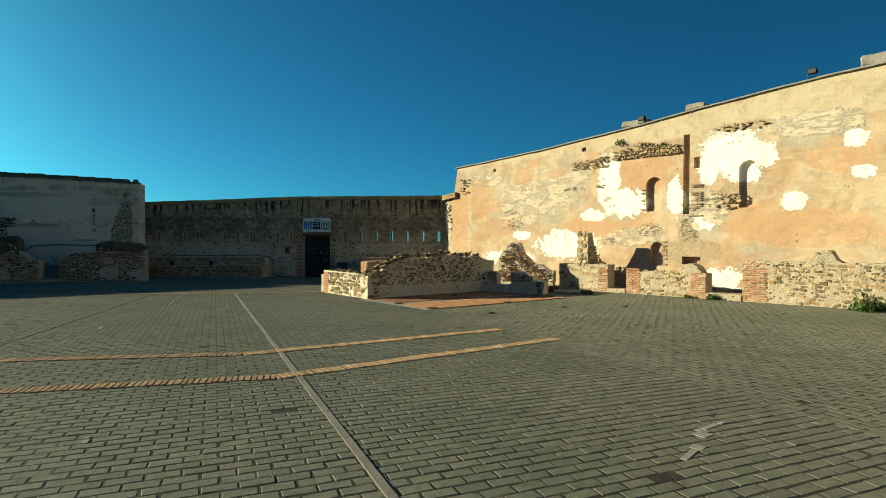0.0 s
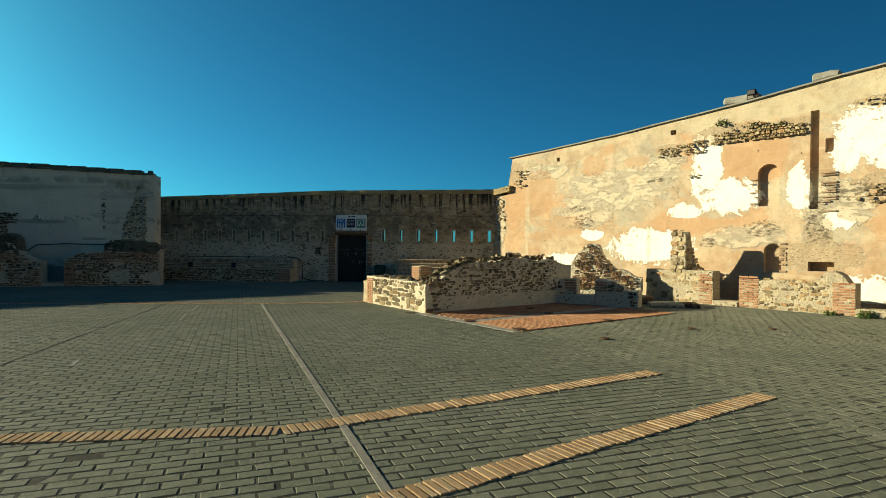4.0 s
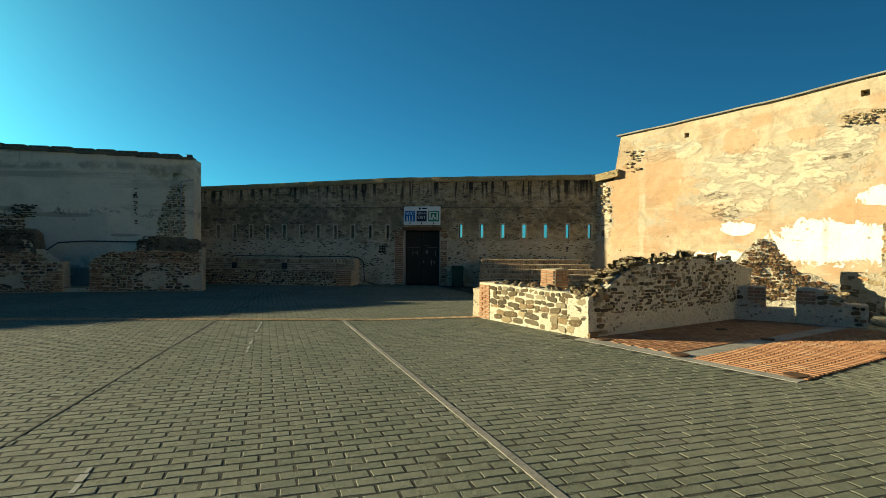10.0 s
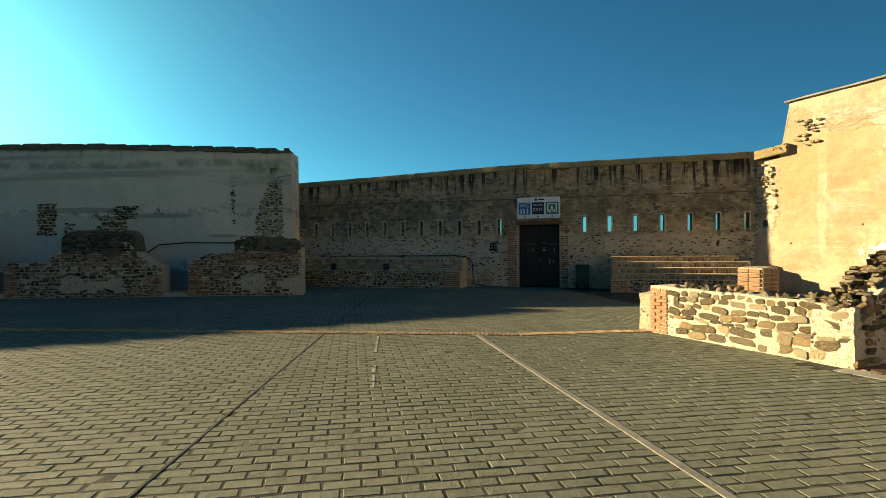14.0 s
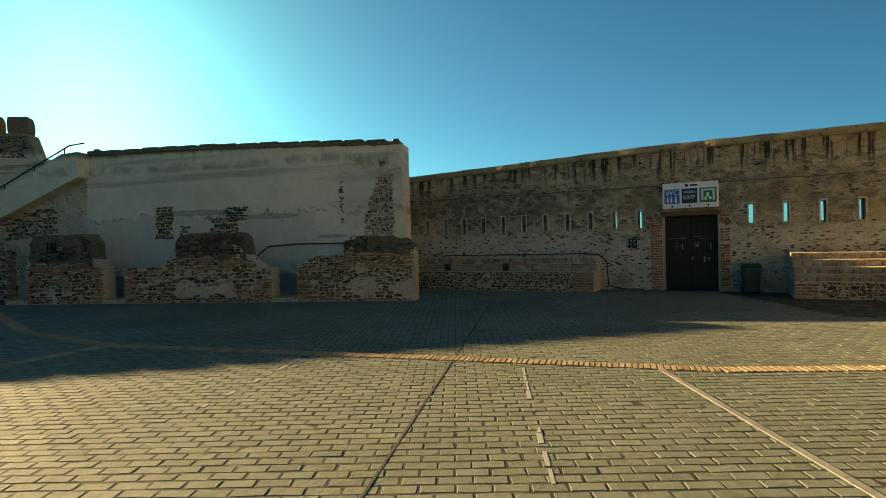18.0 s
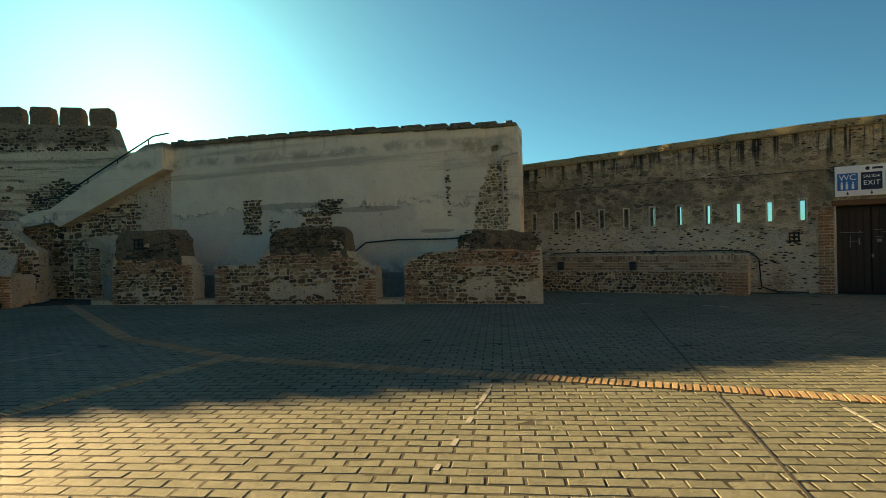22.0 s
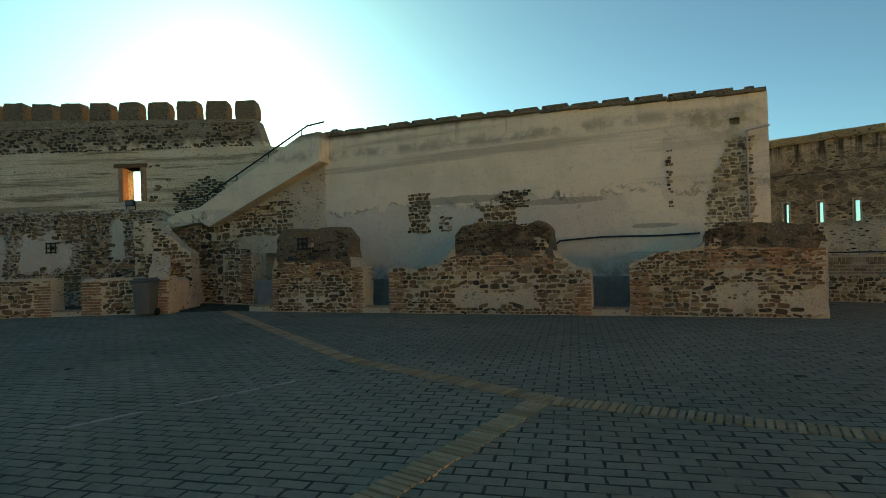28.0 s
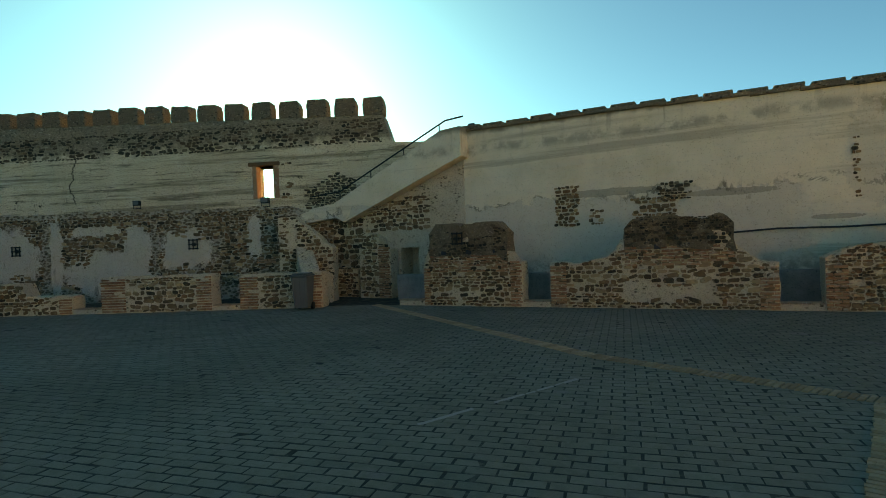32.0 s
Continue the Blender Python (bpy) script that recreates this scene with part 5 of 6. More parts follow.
for k in range(4):
    x = 1.5 + (sl - 2.2) * k / 3
    bm = bmesh.new()
    rod(bm, (x, -0.1, 2.95 + max(0, (x - 1.6)) / (sl - 2.1) * 1.87), (x, -0.1, 3.5 + (x - 1.5) / (sl - 2.0) * 1.8), 0.018)
    part("post", bm, BLACK, rail)
stones_on(stair_wall, 0.0, 2.4, 0.0, lambda s: 2.75, STONE, 0.1, 0.24, 0.14, 0.36, 0.96, 0.05, bare=0.8)
stones_on(stair_wall, 2.4, sl - 1.2, 2.1, lambda s: 2.9 + max(0, s - 2.4) * 0.16, STONE, 0.07, 0.13, 0.1, 0.26, 0.95, 0.04, bare=0.5)
for k, (s, d, w, h, t) in enumerate(((0.1, -0.55, 1.3, 1.3, 0.5), (1.35, -0.3, 0.9, 1.0, 0.3), (1.85, -2.2, 0.5, 0.95, 0.5), (2.5, -0.5, 0.75, 2.05, 0.45), (3.25, -0.52, 0.42, 1.75, 0.45))):
    ob = put(wall("pier_stair", (0, 0), (w, 0), lerp_profile([(0, h * 0.92), (w * 0.5, h), (w, h * 0.93)]), t, MORTAR_DARK, (), 0.12, 0.03, 0.08, seed=80 + k), "rubble pier at the foot of the rampart stair", "pier")
    ob.matrix_world = sf @ Matrix.Translation((s, d, 0))
    stones_on(ob, 0.0, w, 0.02, h * 0.97, STONE, 0.06, 0.15, 0.1, 0.27, 0.97, bare=0.9)
    stones_end(ob, t, 0.02, h * 0.93, STONE)
    if k in (2, 4):
        brick_face("pier_brickwork", ob, 0.0, w, 0.02, h - 0.1, BRICK, rng, depth=0.06)

# ---- room fronts below the battlements ----
for ob, (s0, s1, h, jl, jr) in zip([o for o in scene.objects if o.name.startswith("wall_rooms_battlement")], ((0.75, 3.14, 0.95, 0.55, 0.3), (3.97, 7.32, 0.98, 0.75, 0.45), (8.25, 16.9, 0.5, 0.1, 0.4))):
    w = s1 - s0
    stones_on(ob, jl, w - jr, 0.02, h if s0 < 8 else (lambda s: 0.92 if s < 7.2 else 0.5), STONE, 0.06, 0.15, 0.1, 0.3, 0.96, bare=0.6)
    brick_face("jamb_brickwork", ob, 0.0, jl, 0.02, h, BRICK, rng, depth=0.05)
    brick_face("jamb_brickwork", ob, w - jr, w, 0.02, h, BRICK, rng, depth=0.05)
wf = along(WA, WB)
for s0, s1 in ((3.14, 3.97), (7.32, 8.25)):
    th = empty("threshold", wf @ Matrix.Translation((sw(s1), 0.02, 0)), "low threshold of bricks laid on edge", "threshold", "thresholds", "structure")
    bm = bmesh.new()
    block(bm, 0, s1 - s0, 0.0, 0.5, -0.05, 0.13, 0.01)
    part("base", bm, MORTAR_DARK, th)
    for k in range(int((s1 - s0) / 0.075)):
        bm = bmesh.new()
        block(bm, 0.01 + 0.075 * k, 0.07 + 0.075 * k, -0.02, 0.27, 0.13, 0.16 + rng.uniform(0, 0.012), 0.004)
        part("brick", bm, BRICK_PALE, th)

# the broken cross wall that climbs to the stair foot, and a round brick vent beside it
v_at = lambda s, y: tuple((vf @ Vector((s, y, 0)))[:2])
w_at = lambda s, y: tuple((along(WA, WB) @ Vector((s, y, 0)))[:2])
ramp_a, ramp_b = w_at(n_w - 0.9, 0.3), v_at(16.6, -0.3)
ramp_l = span(ramp_a, ramp_b)
ramp = put(wall("wall_cross_stair", ramp_a, ramp_b, lerp_profile([(0, 1.0), (0.5, 1.1), (ramp_l * 0.5, 1.75), (ramp_l, 2.75)]), 0.5, MORTAR_DARK, (), 0.12, 0.04, 0.14, seed=91), "sloping broken rubble wall rising to the stair foot")
stones_end(ramp, 0.5, 0.02, 0.95, STONE)
stones_on(ramp, 0.05, ramp_l - 0.05, 0.02, lerp_profile([(0, 0.95), (0.5, 1.05), (ramp_l * 0.5, 1.65), (ramp_l, 2.65)]), STONE, 0.06, 0.14, 0.09, 0.26, 0.97, bare=0.9)
front_stub = put(wall("wall_stub_stair", w_at(n_w - 2.6, 1.6), w_at(n_w - 0.9, 1.6), lerp_profile([(0, 2.7), (0.5, 2.8), (1.0, 2.3), (1.7, 1.7)]), 0.5, MORTAR_DARK, (), 0.12, 0.04, 0.14, seed=93), "broken stub of a rubble wall with a round brick vent")
stones_on(front_stub, 0.0, 1.7, 0.3, lerp_profile([(0, 2.6), (0.5, 2.7), (1.0, 2.2), (1.7, 1.6)]), STONE, 0.06, 0.13, 0.08, 0.24, 0.97, bare=0.9, avoid=[(0.45, 1.9, 0.18, 0.6), (0.95, 1.4, 0.28, 0.28)])
bm = bmesh.new()
for k in range(15):
    a = math.pi * 2 * k / 15
    block(bm, 0.13, 0.27, -0.05, 0.03, -0.024, 0.024, 0.005, Matrix.Translation((0.95, 0, 1.4)) @ pose(0, 0, 0, 0, -math.degrees(a), 0))
part("vent_ring", bm, BRICK, front_stub)
# flat dark disc painting in the shade inside the vent
bm = bmesh.new()
bmesh.ops.create_cone(bm, cap_ends=True, segments=20, radius1=0.13, radius2=0.13, depth=0.03, matrix=Matrix.Translation((0.95, -0.012, 1.4)) @ UP)
part("vent_dark_disc", bm, INK, front_stub)

# dark blocks below the blackened tops, standing in for the shade in beam sockets
for ob, at in ((fronts[0], (0.55, 1.25, 1.9)), (fronts[1], (2.35, 2.95))):
    for s in at:
        bm = bmesh.new()
        block(bm, s, s + 0.14, -0.062, 0.02, 1.33, 1.45, 0.012)
        part("beam_socket_dark", bm, INK, ob)

# stained marks and small fittings of the gate
for x, z, w, h in ((0.12, 1.62, 0.5, 0.015), (0.3, 1.4, 0.2, 0.012), (0.5, 1.32, 0.03, 0.16), (0.33, 1.25, 0.012, 0.3), (0.52, 1.63, 0.03, 0.03), (0.82, 1.68, 0.16, 0.012), (0.84, 1.5, 0.14, 0.012), (0.86, 1.38, 0.1, 0.08), (1.25, 1.3, 0.03, 0.2), (0.95, 1.62, 0.4, 0.012), (1.05, 1.05, 0.2, 0.012), (1.08, 0.92, 0.04, 0.18), (1.2, 0.95, 0.03, 0.12), (0.75, 1.0, 0.05, 0.09)):
    bm = bmesh.new()
    block(bm, x, x + w, -0.02, -0.012, z - 0.1, z - 0.1 + h, 0.002)
    part("iron_mark", bm, PALE_IRON, gate)

# worn paint lines on the paving
def paint_line(a, b, width, label="worn white paint line on the paving"):
    L = span(a, b)
    bm = bmesh.new()
    s = 0.0
    while s < L:
        w = rng.uniform(0.05, 0.32)
        if rng.random() < 0.72:
            o, k = rng.uniform(-0.2, 0.2) * width, width * rng.uniform(0.35, 1.0)
            block(bm, s, min(s + w, L), o - k / 2, o + k / 2, -0.004, 0.0042)
        s += w + rng.uniform(0.005, 0.06)
    ob = part("paint_line", bm, WORN_PAINT)
    ob.matrix_world = along(a, b)
    tagged(ob, label, "marking", "painted marks on the paving", "structure")


paint_line((-20.17, 13.97), (-19.79, 16.35), 0.05)
paint_line((-9.85, 18.0), (-8.6, 14.9), 0.05)
paint_line((-13.0, 17.4), (-12.35, 15.2), 0.05)
paint_line((-7.7, 10.9), (-7.49, 10.4), 0.06)
paint_line((-3.57, 4.79), (-3.37, 4.36), 0.05)
for a, b in (((1.9, 4.85), (2.4, 5.25)), ((1.95, 5.0), (2.3, 5.28)), ((1.56, 4.3), (1.82, 4.62)), ((-14.4, 25.0), (-13.6, 25.05)), ((-11.8, 25.45), (-11.2, 25.3))):
    paint_line(a, b, 0.12, "scuffed smear of white paint on the paving")

# ---- room fronts below the ochre wall ----
qf = along(QA, QB)
qs = [o for o in scene.objects if o.name.startswith("wall_rooms_ochre")]
for ob, w, h, jl, jr in zip(qs, (2.15, 2.8, 8.8), (0.95, 0.88, 1.2), (0.02, 0.55, 0.68), (0.4, 0.5, 0.05)):
    stones_on(ob, jl, w - jr, 0.02, h, STONE_WARM, 0.06, 0.14, 0.1, 0.3, 0.8, 0.03, bare=0.25)
    if jl > 0.1:
        brick_face("jamb_brickwork", ob, 0.0, jl, 0.02, h + 0.03, BRICK, rng, depth=0.022, joint=0.014)
    if jr > 0.1:
        brick_face("jamb_brickwork", ob, w - jr, w, 0.02, h, BRICK, rng, depth=0.022, joint=0.014)
stones_on(cross, 0.05, 2.0, 0.3, lerp_profile([(0, 2.3), (0.5, 1.8), (1.2, 1.1), (2.1, 0.8)]), STONE_WARM, 0.06, 0.13, 0.09, 0.22, 0.85, 0.03)
stones_end(cross, 0.45, 0.9, 2.3, STONE_WARM)
for s0, s1, h in ((0.55, 1.3, 0.14), (4.1, 5.2, 0.2)):
    bm = bmesh.new()
    block(bm, 0, s1 - s0, -0.05, 0.55, -0.05, h, 0.03)
    ob = part("threshold", bm, MORTAR)
    ob.matrix_world = qf @ Matrix.Translation((s0, 0, 0))
    put(ob, "worn pale threshold between two brick jambs", "threshold")


def bush(at, r, label, n=260, tall=1.0):
    ob = empty("bush", at, label, "plant")
    vs, fs = [], []
    for i in range(n):
        a, e = rng.uniform(0, 6.283), math.asin(rng.uniform(-0.1, 1))
        k = r * rng.uniform(0.45, 1.05) * (1 + 0.25 * math.sin(3 * a))
        p = Vector((math.cos(a) * math.cos(e) * k, math.sin(a) * math.cos(e) * k, max(0.02, math.sin(e) * k * tall)))
        q = Euler((rng.uniform(0, 6), rng.uniform(0, 6), rng.uniform(0, 6))).to_matrix()
        l = r * rng.uniform(0.1, 0.2)
        b = len(vs)
        vs += [p + q @ Vector(v) * l for v in ((-1, 0, 0), (0, -0.45, 0.1), (1, 0, 0), (0, 0.45, 0.1))]
        fs.append((b, b + 1, b + 2, b + 3))
    tagged(mesh("leaves", vs, fs, LEAF, ob), kind="stuff")
    bm = bmesh.new()
    for k in range(6):
        rod(bm, (0, 0, -0.02), (rng.uniform(-r, r) * 0.6, rng.uniform(-r, r) * 0.6, r * 0.8 * tall), 0.01, 5)
    part("stems", bm, WOODBEAM, ob)
    return ob


bush(qf @ Matrix.Translation((8.35, -0.35, 0)), 0.36, "small green bush growing at the foot of a wall", 420, 1.1)
bush(qf @ Matrix.Translation((4.35, -0.2, 0)), 0.2, "small weed growing between paving and wall")
bush(qf @ Matrix.Translation((3.6, -0.2, 0)), 0.17, "small weed growing between paving and wall", 180, 0.6)
for s, z, r in ((10.05, 5.75, 0.22), (11.8, 5.5, 0.14), (11.0, 5.6, 0.12)):
    bush(rf @ Matrix.Translation((s, -0.02, z)), r, "dry weed rooted in a ledge of the ochre wall", 120)
# the ragged ledge of an old vault on the ochre wall
stones_on(ochre, 9.7, 12.5, 5.15, lambda s: 5.62 + 0.12 * math.sin(s * 3), STONE_WARM, 0.05, 0.11, 0.06, 0.16, 0.85, 0.06, bare=0.3)
stones_on(ochre, 7.6, 9.5, 4.95, lambda s: 5.2 + 0.1 * (s - 7.6), STONE_WARM, 0.05, 0.1, 0.07, 0.18, 0.7, 0.05, bare=0.2)
stones_on(ochre, 8.9, 9.4, 4.1, lambda s: 4.25, STONE_WARM, 0.05, 0.08, 0.07, 0.15, 0.7, 0.03)
stones_on(ochre, 13.6, 14.9, 3.0, lambda s: 3.55 - 0.1 * abs(s - 14.2), STONE_WARM, 0.05, 0.11, 0.07, 0.16, 0.6, 0.04, bare=0.15)
stones_on(ochre, 0.05, 0.75, 2.3, lambda s: 4.3, STONE_WARM, 0.05, 0.11, 0.07, 0.18, 0.45, 0.03, bare=0.1)
stones_on(ochre, 13.5, 15.4, 5.72, lambda s: 5.95, STONE_WARM, 0.05, 0.09, 0.07, 0.16, 0.4, 0.03)
stones_on(ochre, 1.2, 2.0, 4.3, lambda s: 5.1, STONE_WARM, 0.06, 0.12, 0.1, 0.26, 0.5, 0.03)
for s0, s1, z0, z1 in ((12.8, 13.2, 2.8, 4.0), (11.75, 11.95, 1.0, 1.9), (10.9, 11.1, 3.1, 4.0)):
    brick_face("brick_patch", ochre, s0, s1, z0, z1, BRICK_PALE, rng, depth=0.01, joint=0.014, loose=0.5)

# ---- the free-standing ruin: each stone of its face ----
stone_mesh = []
for v, f in STONE_SHAPES:
    me = bpy.data.meshes.new("stone")
    me.from_pydata([tuple(p) for p in v], [], f)
    me.materials.append(STONE_WARM if len(stone_mesh) % 2 else STONE_GREY)
    stone_mesh.append(me)
brick_mesh = bpy.data.meshes.new("brick")
bm = bmesh.new()
block(bm, -0.5, 0.5, -0.5, 0.5, -0.5, 0.5, 0.06)
bm.to_mesh(brick_mesh)
bm.free()
brick_mesh.materials.append(BRICK)


def stone(parent, s, z, w, h, d=0.05, y=0.012, turn=0.0, lie=False):
    ob = new("stone", rng.choice(stone_mesh))
    ob.parent = parent
    ob.matrix_basis = Matrix.Translation((s, y, z)) @ pose(0, 0, 0, -90 if lie else 0, turn, 0) @ Matrix.Diagonal((w * rng.choice((-1, 1)), d, h, 1))
    return ob


def brick(parent, x, y, z, lx, ly, lz):
    ob = new("brick", brick_mesh)
    ob.parent = parent
    ob.matrix_basis = Matrix.Translation((x, y, z)) @ Matrix.Diagonal((lx, ly, lz, 1))
    return ob


w_s = span(RUIN_FAR, RUIN)
for s, z, w, h in courses(rng, 0.4, w_s, 0.02, 0.76, 0.04, 0.14, 0.12, 0.36, 1.0):
    stone(ruin_short, s, z, w * 1.06, h * 1.1, rng.uniform(0.012, 0.034), 0.012, rng.uniform(-11, 11))
for k in range(13):
    for c, w in ((0.06, 0.12), (0.255, 0.25)) if k % 2 else ((0.125, 0.25), (0.32, 0.12)):
        brick(ruin_short, c - 0.01, 0.085, 0.032 + 0.058 * k, w - 0.01, 0.2, 0.049)
    for c, w in ((0.24, 0.12), (0.4, 0.18)) if k % 2 else ((0.3, 0.24), (0.47, 0.1)):
        brick(ruin_short, 0.045, c, 0.032 + 0.058 * k, 0.13, w - 0.01, 0.049)
for k in range(60):
    s = rng.uniform(0.2, w_s)
    stone(ruin_short, s, 0.735 + rng.uniform(0, 0.02), rng.uniform(0.12, 0.28), rng.uniform(0.1, 0.2), rng.uniform(0.03, 0.06), rng.uniform(0.08, 0.45), rng.uniform(0, 180), True)
for s, z, w, h in courses(rng, 0.0, 0.5, 0.02, 0.75, 0.08, 0.15, 0.14, 0.3, 0.95):
    stone(ruin_long, s, z, w, h, rng.uniform(0.03, 0.07))
for s, z, w, h in courses(rng, 0.3, 4.9, 0.4, 1.42, 0.045, 0.085, 0.06, 0.17, 0.62):
    if z + h * 0.5 < long_top(s):
        stone(ruin_long, s, z, w, h, rng.uniform(0.015, 0.035), 0.012, rng.uniform(-10, 10))
for k in range(130):
    s = rng.uniform(0.0, 4.9) if k > 60 else rng.uniform(0.0, 1.7)
    ob = stone(ruin_long, 0, 0, rng.uniform(0.12, 0.26), rng.uniform(0.1, 0.2), rng.uniform(0.025, 0.05), 0.0, rng.uniform(0, 180), True)
    rise = math.atan2(long_top(s + 0.12) - long_top(s - 0.12), 0.24)
    ob.matrix_basis = Matrix.Translation((s, rng.uniform(0.07, 0.44), long_top(s) - 0.03)) @ Matrix.Rotation(-rise, 4, "Y") @ ob.matrix_basis
r1 = (Vector(RUIN_END) - Vector(RUIN)).normalized()
r2 = Vector((-r1.y, r1.x))


def rp(p, q):
    v = Vector(RUIN) + r1 * p + r2 * q
    return (v.x, v.y)


inner = put(wall("wall_ruin_back", rp(0.1, 3.0), rp(2.6, 3.0), lerp_profile([(0, 0.78), (1.2, 0.86), (2.5, 0.7)]), 0.5, MORTAR, (), 0.14, 0.03, 0.06, seed=71), "low ruined inner wall")
stones_on(inner, 0.0, 2.4, 0.3, 0.78, STONE_WARM, 0.08, 0.15, 0.14, 0.3, 0.8)
pier = put(wall("pier_brick", rp(1.1, 1.9), rp(1.5, 1.9), 1.12, 0.42, MORTAR, (), 0.1, 0.01, 0.01, seed=72), "small square pier of orange brick", "pier")
for k in range(15):
    for i in range(2):
        brick(pier, 0.1 + 0.2 * i, 0.05, 0.05 + 0.072 * k, 0.19, 0.14, 0.054)
        brick(pier, 0.02, 0.12 + 0.2 * i, 0.05 + 0.072 * k, 0.1, 0.19, 0.054)
stub = put(wall("wall_ruin_stub", (-0.05, 20.45), (0.85, 20.1), 0.76, 0.45, RUIN_PLASTER, (), 0.12, 0.02, 0.05, seed=73), "low stub of stone and brick in the ruin")
stones_on(stub, 0.0, 0.6, 0.3, 0.72, STONE, 0.05, 0.1, 0.14, 0.3, 0.95, 0.03, bare=0.7)
brick_face("jamb_brickwork", stub, 0.6, 0.96, 0.3, 0.74, BRICK, rng, depth=0.03)
base = put(wall("plinth_ruin", (-0.1, 20.35), (1.3, 19.8), 0.3, 0.4, RUIN_PLASTER, (), 0.15, 0.02, 0.03, seed=74), "rendered plinth at the foot of the ruin", "plinth")
lit = put(wall("wall_ruin_end", (1.35, 19.85), (2.45, 19.3), lerp_profile([(0, 0.78), (0.6, 0.74), (0.8, 0.5), (1.23, 0.44)]), 0.5, RUIN_PLASTER, (), 0.1, 0.04, 0.06, seed=75), "plastered low wall end with brick and stone above")
stones_on(lit, 0.35, 0.9, 0.42, 0.72, STONE_WARM, 0.05, 0.1, 0.14, 0.3, 0.95, 0.03, bare=0.7)
stones_on(lit, 0.95, 1.22, 0.02, 0.42, STONE, 0.06, 0.12, 0.1, 0.2, 0.95, 0.05, bare=0.9)
brick_face("jamb_brickwork", lit, 0.0, 0.35, 0.42, 0.76, BRICK, rng, depth=0.03)
tall = put(wall("pier_ruin", (1.0, 22.3), (3.1, 21.5), lerp_profile([(0, 1.2), (0.3, 1.7), (0.5, 1.95), (0.9, 1.9), (1.0, 1.55), (1.5, 1.1), (2.2, 0.8)]), 0.45, RUIN_PLASTER, (), 0.1, 0.04, 0.12, seed=76), "broken pier and sloping wall of rubble masonry", "pier")
stones_on(tall, 0.05, 2.2, 0.3, lerp_profile([(0, 1.1), (0.3, 1.6), (0.5, 1.85), (0.85, 1.8), (1.5, 1.0), (2.2, 0.7)]), STONE, 0.05, 0.1, 0.07, 0.22, 0.95, 0.045, bare=0.8)
for cx, cy, w, d, h, lab in ((3.35, 19.75, 0.95, 0.5, 0.12, "pale worn stone slab lying on the paving"), (4.0, 19.75, 0.5, 0.6, 0.13, "dark worn stone slab lying on the paving"), (2.75, 20.6, 0.9, 0.4, 0.22, "dark worn stone step in the ruin")):
    bm = bmesh.new()
    block(bm, -w / 2, w / 2, -d / 2, d / 2, 0, h, 0.03)
    ob = part("stone_slab", bm, MORTAR if "pale" in lab else STONE)
    ob.matrix_world = Matrix.Translation((cx, cy, 0)) @ pose(0, 0, 0, 0, 0, -8)
    tagged(ob, lab, "stone")

# ---- terracotta floor of the ruin ----
rm = Matrix(((r1.x, r2.x, 0, RUIN[0]), (r1.y, r2.y, 0, RUIN[1]), (0, 0, 1, 0), (0, 0, 0, 1)))
bed = bmesh.new()
block(bed, -0.25, 5.6, -3.45, 0.1, -0.1, 0.004)
bed = put(part("floor_ruin", bed, CONCRETE), "terracotta-tiled floor of the ruin with concrete borders", "floor")
bed.matrix_world = rm
vs, fs = [], []


def tile(x, y, w, d, h, turn=0.0):
    b = len(vs)
    c, s = math.cos(turn), math.sin(turn)
    z = rng.uniform(0, 0.003)
    for k, e in ((0.0, 0.0), (h + z, 0.004)):
        for p, q in ((-w / 2 + e, -d / 2 + e), (w / 2 - e, -d / 2 + e), (w / 2 - e, d / 2 - e), (-w / 2 + e, d / 2 - e)):
            vs.append((x + p * c - q * s, y + p * s + q * c, k))
    fs.extend(((b + 4, b + 5, b + 6, b + 7), (b, b + 1, b + 5, b + 4), (b + 1, b + 2, b + 6, b + 5), (b + 2, b + 3, b + 7, b + 6), (b + 3, b, b + 4, b + 7)))


x = 0.15
while x < 5.3:
    y = -1.55
    k = 0
    while y < -0.05:
        tile(x + (0.06 if k % 2 else 0), y, 0.235, 0.112, 0.014)
        y += 0.125
        k += 1
    x += 0.25
x = 0.0
while x < 5.4:
    y = -3.35
    while y < -1.95:
        tile(x, y, 0.05, 0.24, 0.016 + (0.008 if int(x / 0.062) % 2 else 0))
        y += 0.25
    x += 0.062
tagged(mesh("floor_tiles", vs, fs, TILE, bed), kind="stuff")
for p, q, r in ((0.1, -0.25, 0.17), (0.0, -1.75, 0.19), (0.05, -3.3, 0.2), (2.6, -1.75, 0.16), (2.8, -3.4, 0.17), (3.0, -0.7, 0.15), (0.6, -5.0, 0.13), (3.2, -5.2, 0.12), (4.6, -6.2, 0.11)):
    bm = bmesh.new()
    bmesh.ops.create_cone(bm, cap_ends=True, segments=20, radius1=r * 0.72, radius2=r * 0.68, depth=0.02)
    ob = part("round_cover", bm, RUST)
    ob.matrix_world = rm @ Matrix.Translation((p, q, 0.022))
    tagged(ob, "round rusty iron cover set in the floor", "cover", "round iron covers")

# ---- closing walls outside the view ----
# the west wall's height is made up so its shadow covers the near paving
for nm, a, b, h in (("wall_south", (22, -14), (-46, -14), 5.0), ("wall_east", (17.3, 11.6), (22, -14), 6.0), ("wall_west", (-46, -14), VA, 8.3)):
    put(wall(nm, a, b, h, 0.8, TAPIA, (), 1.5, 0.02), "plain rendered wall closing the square")

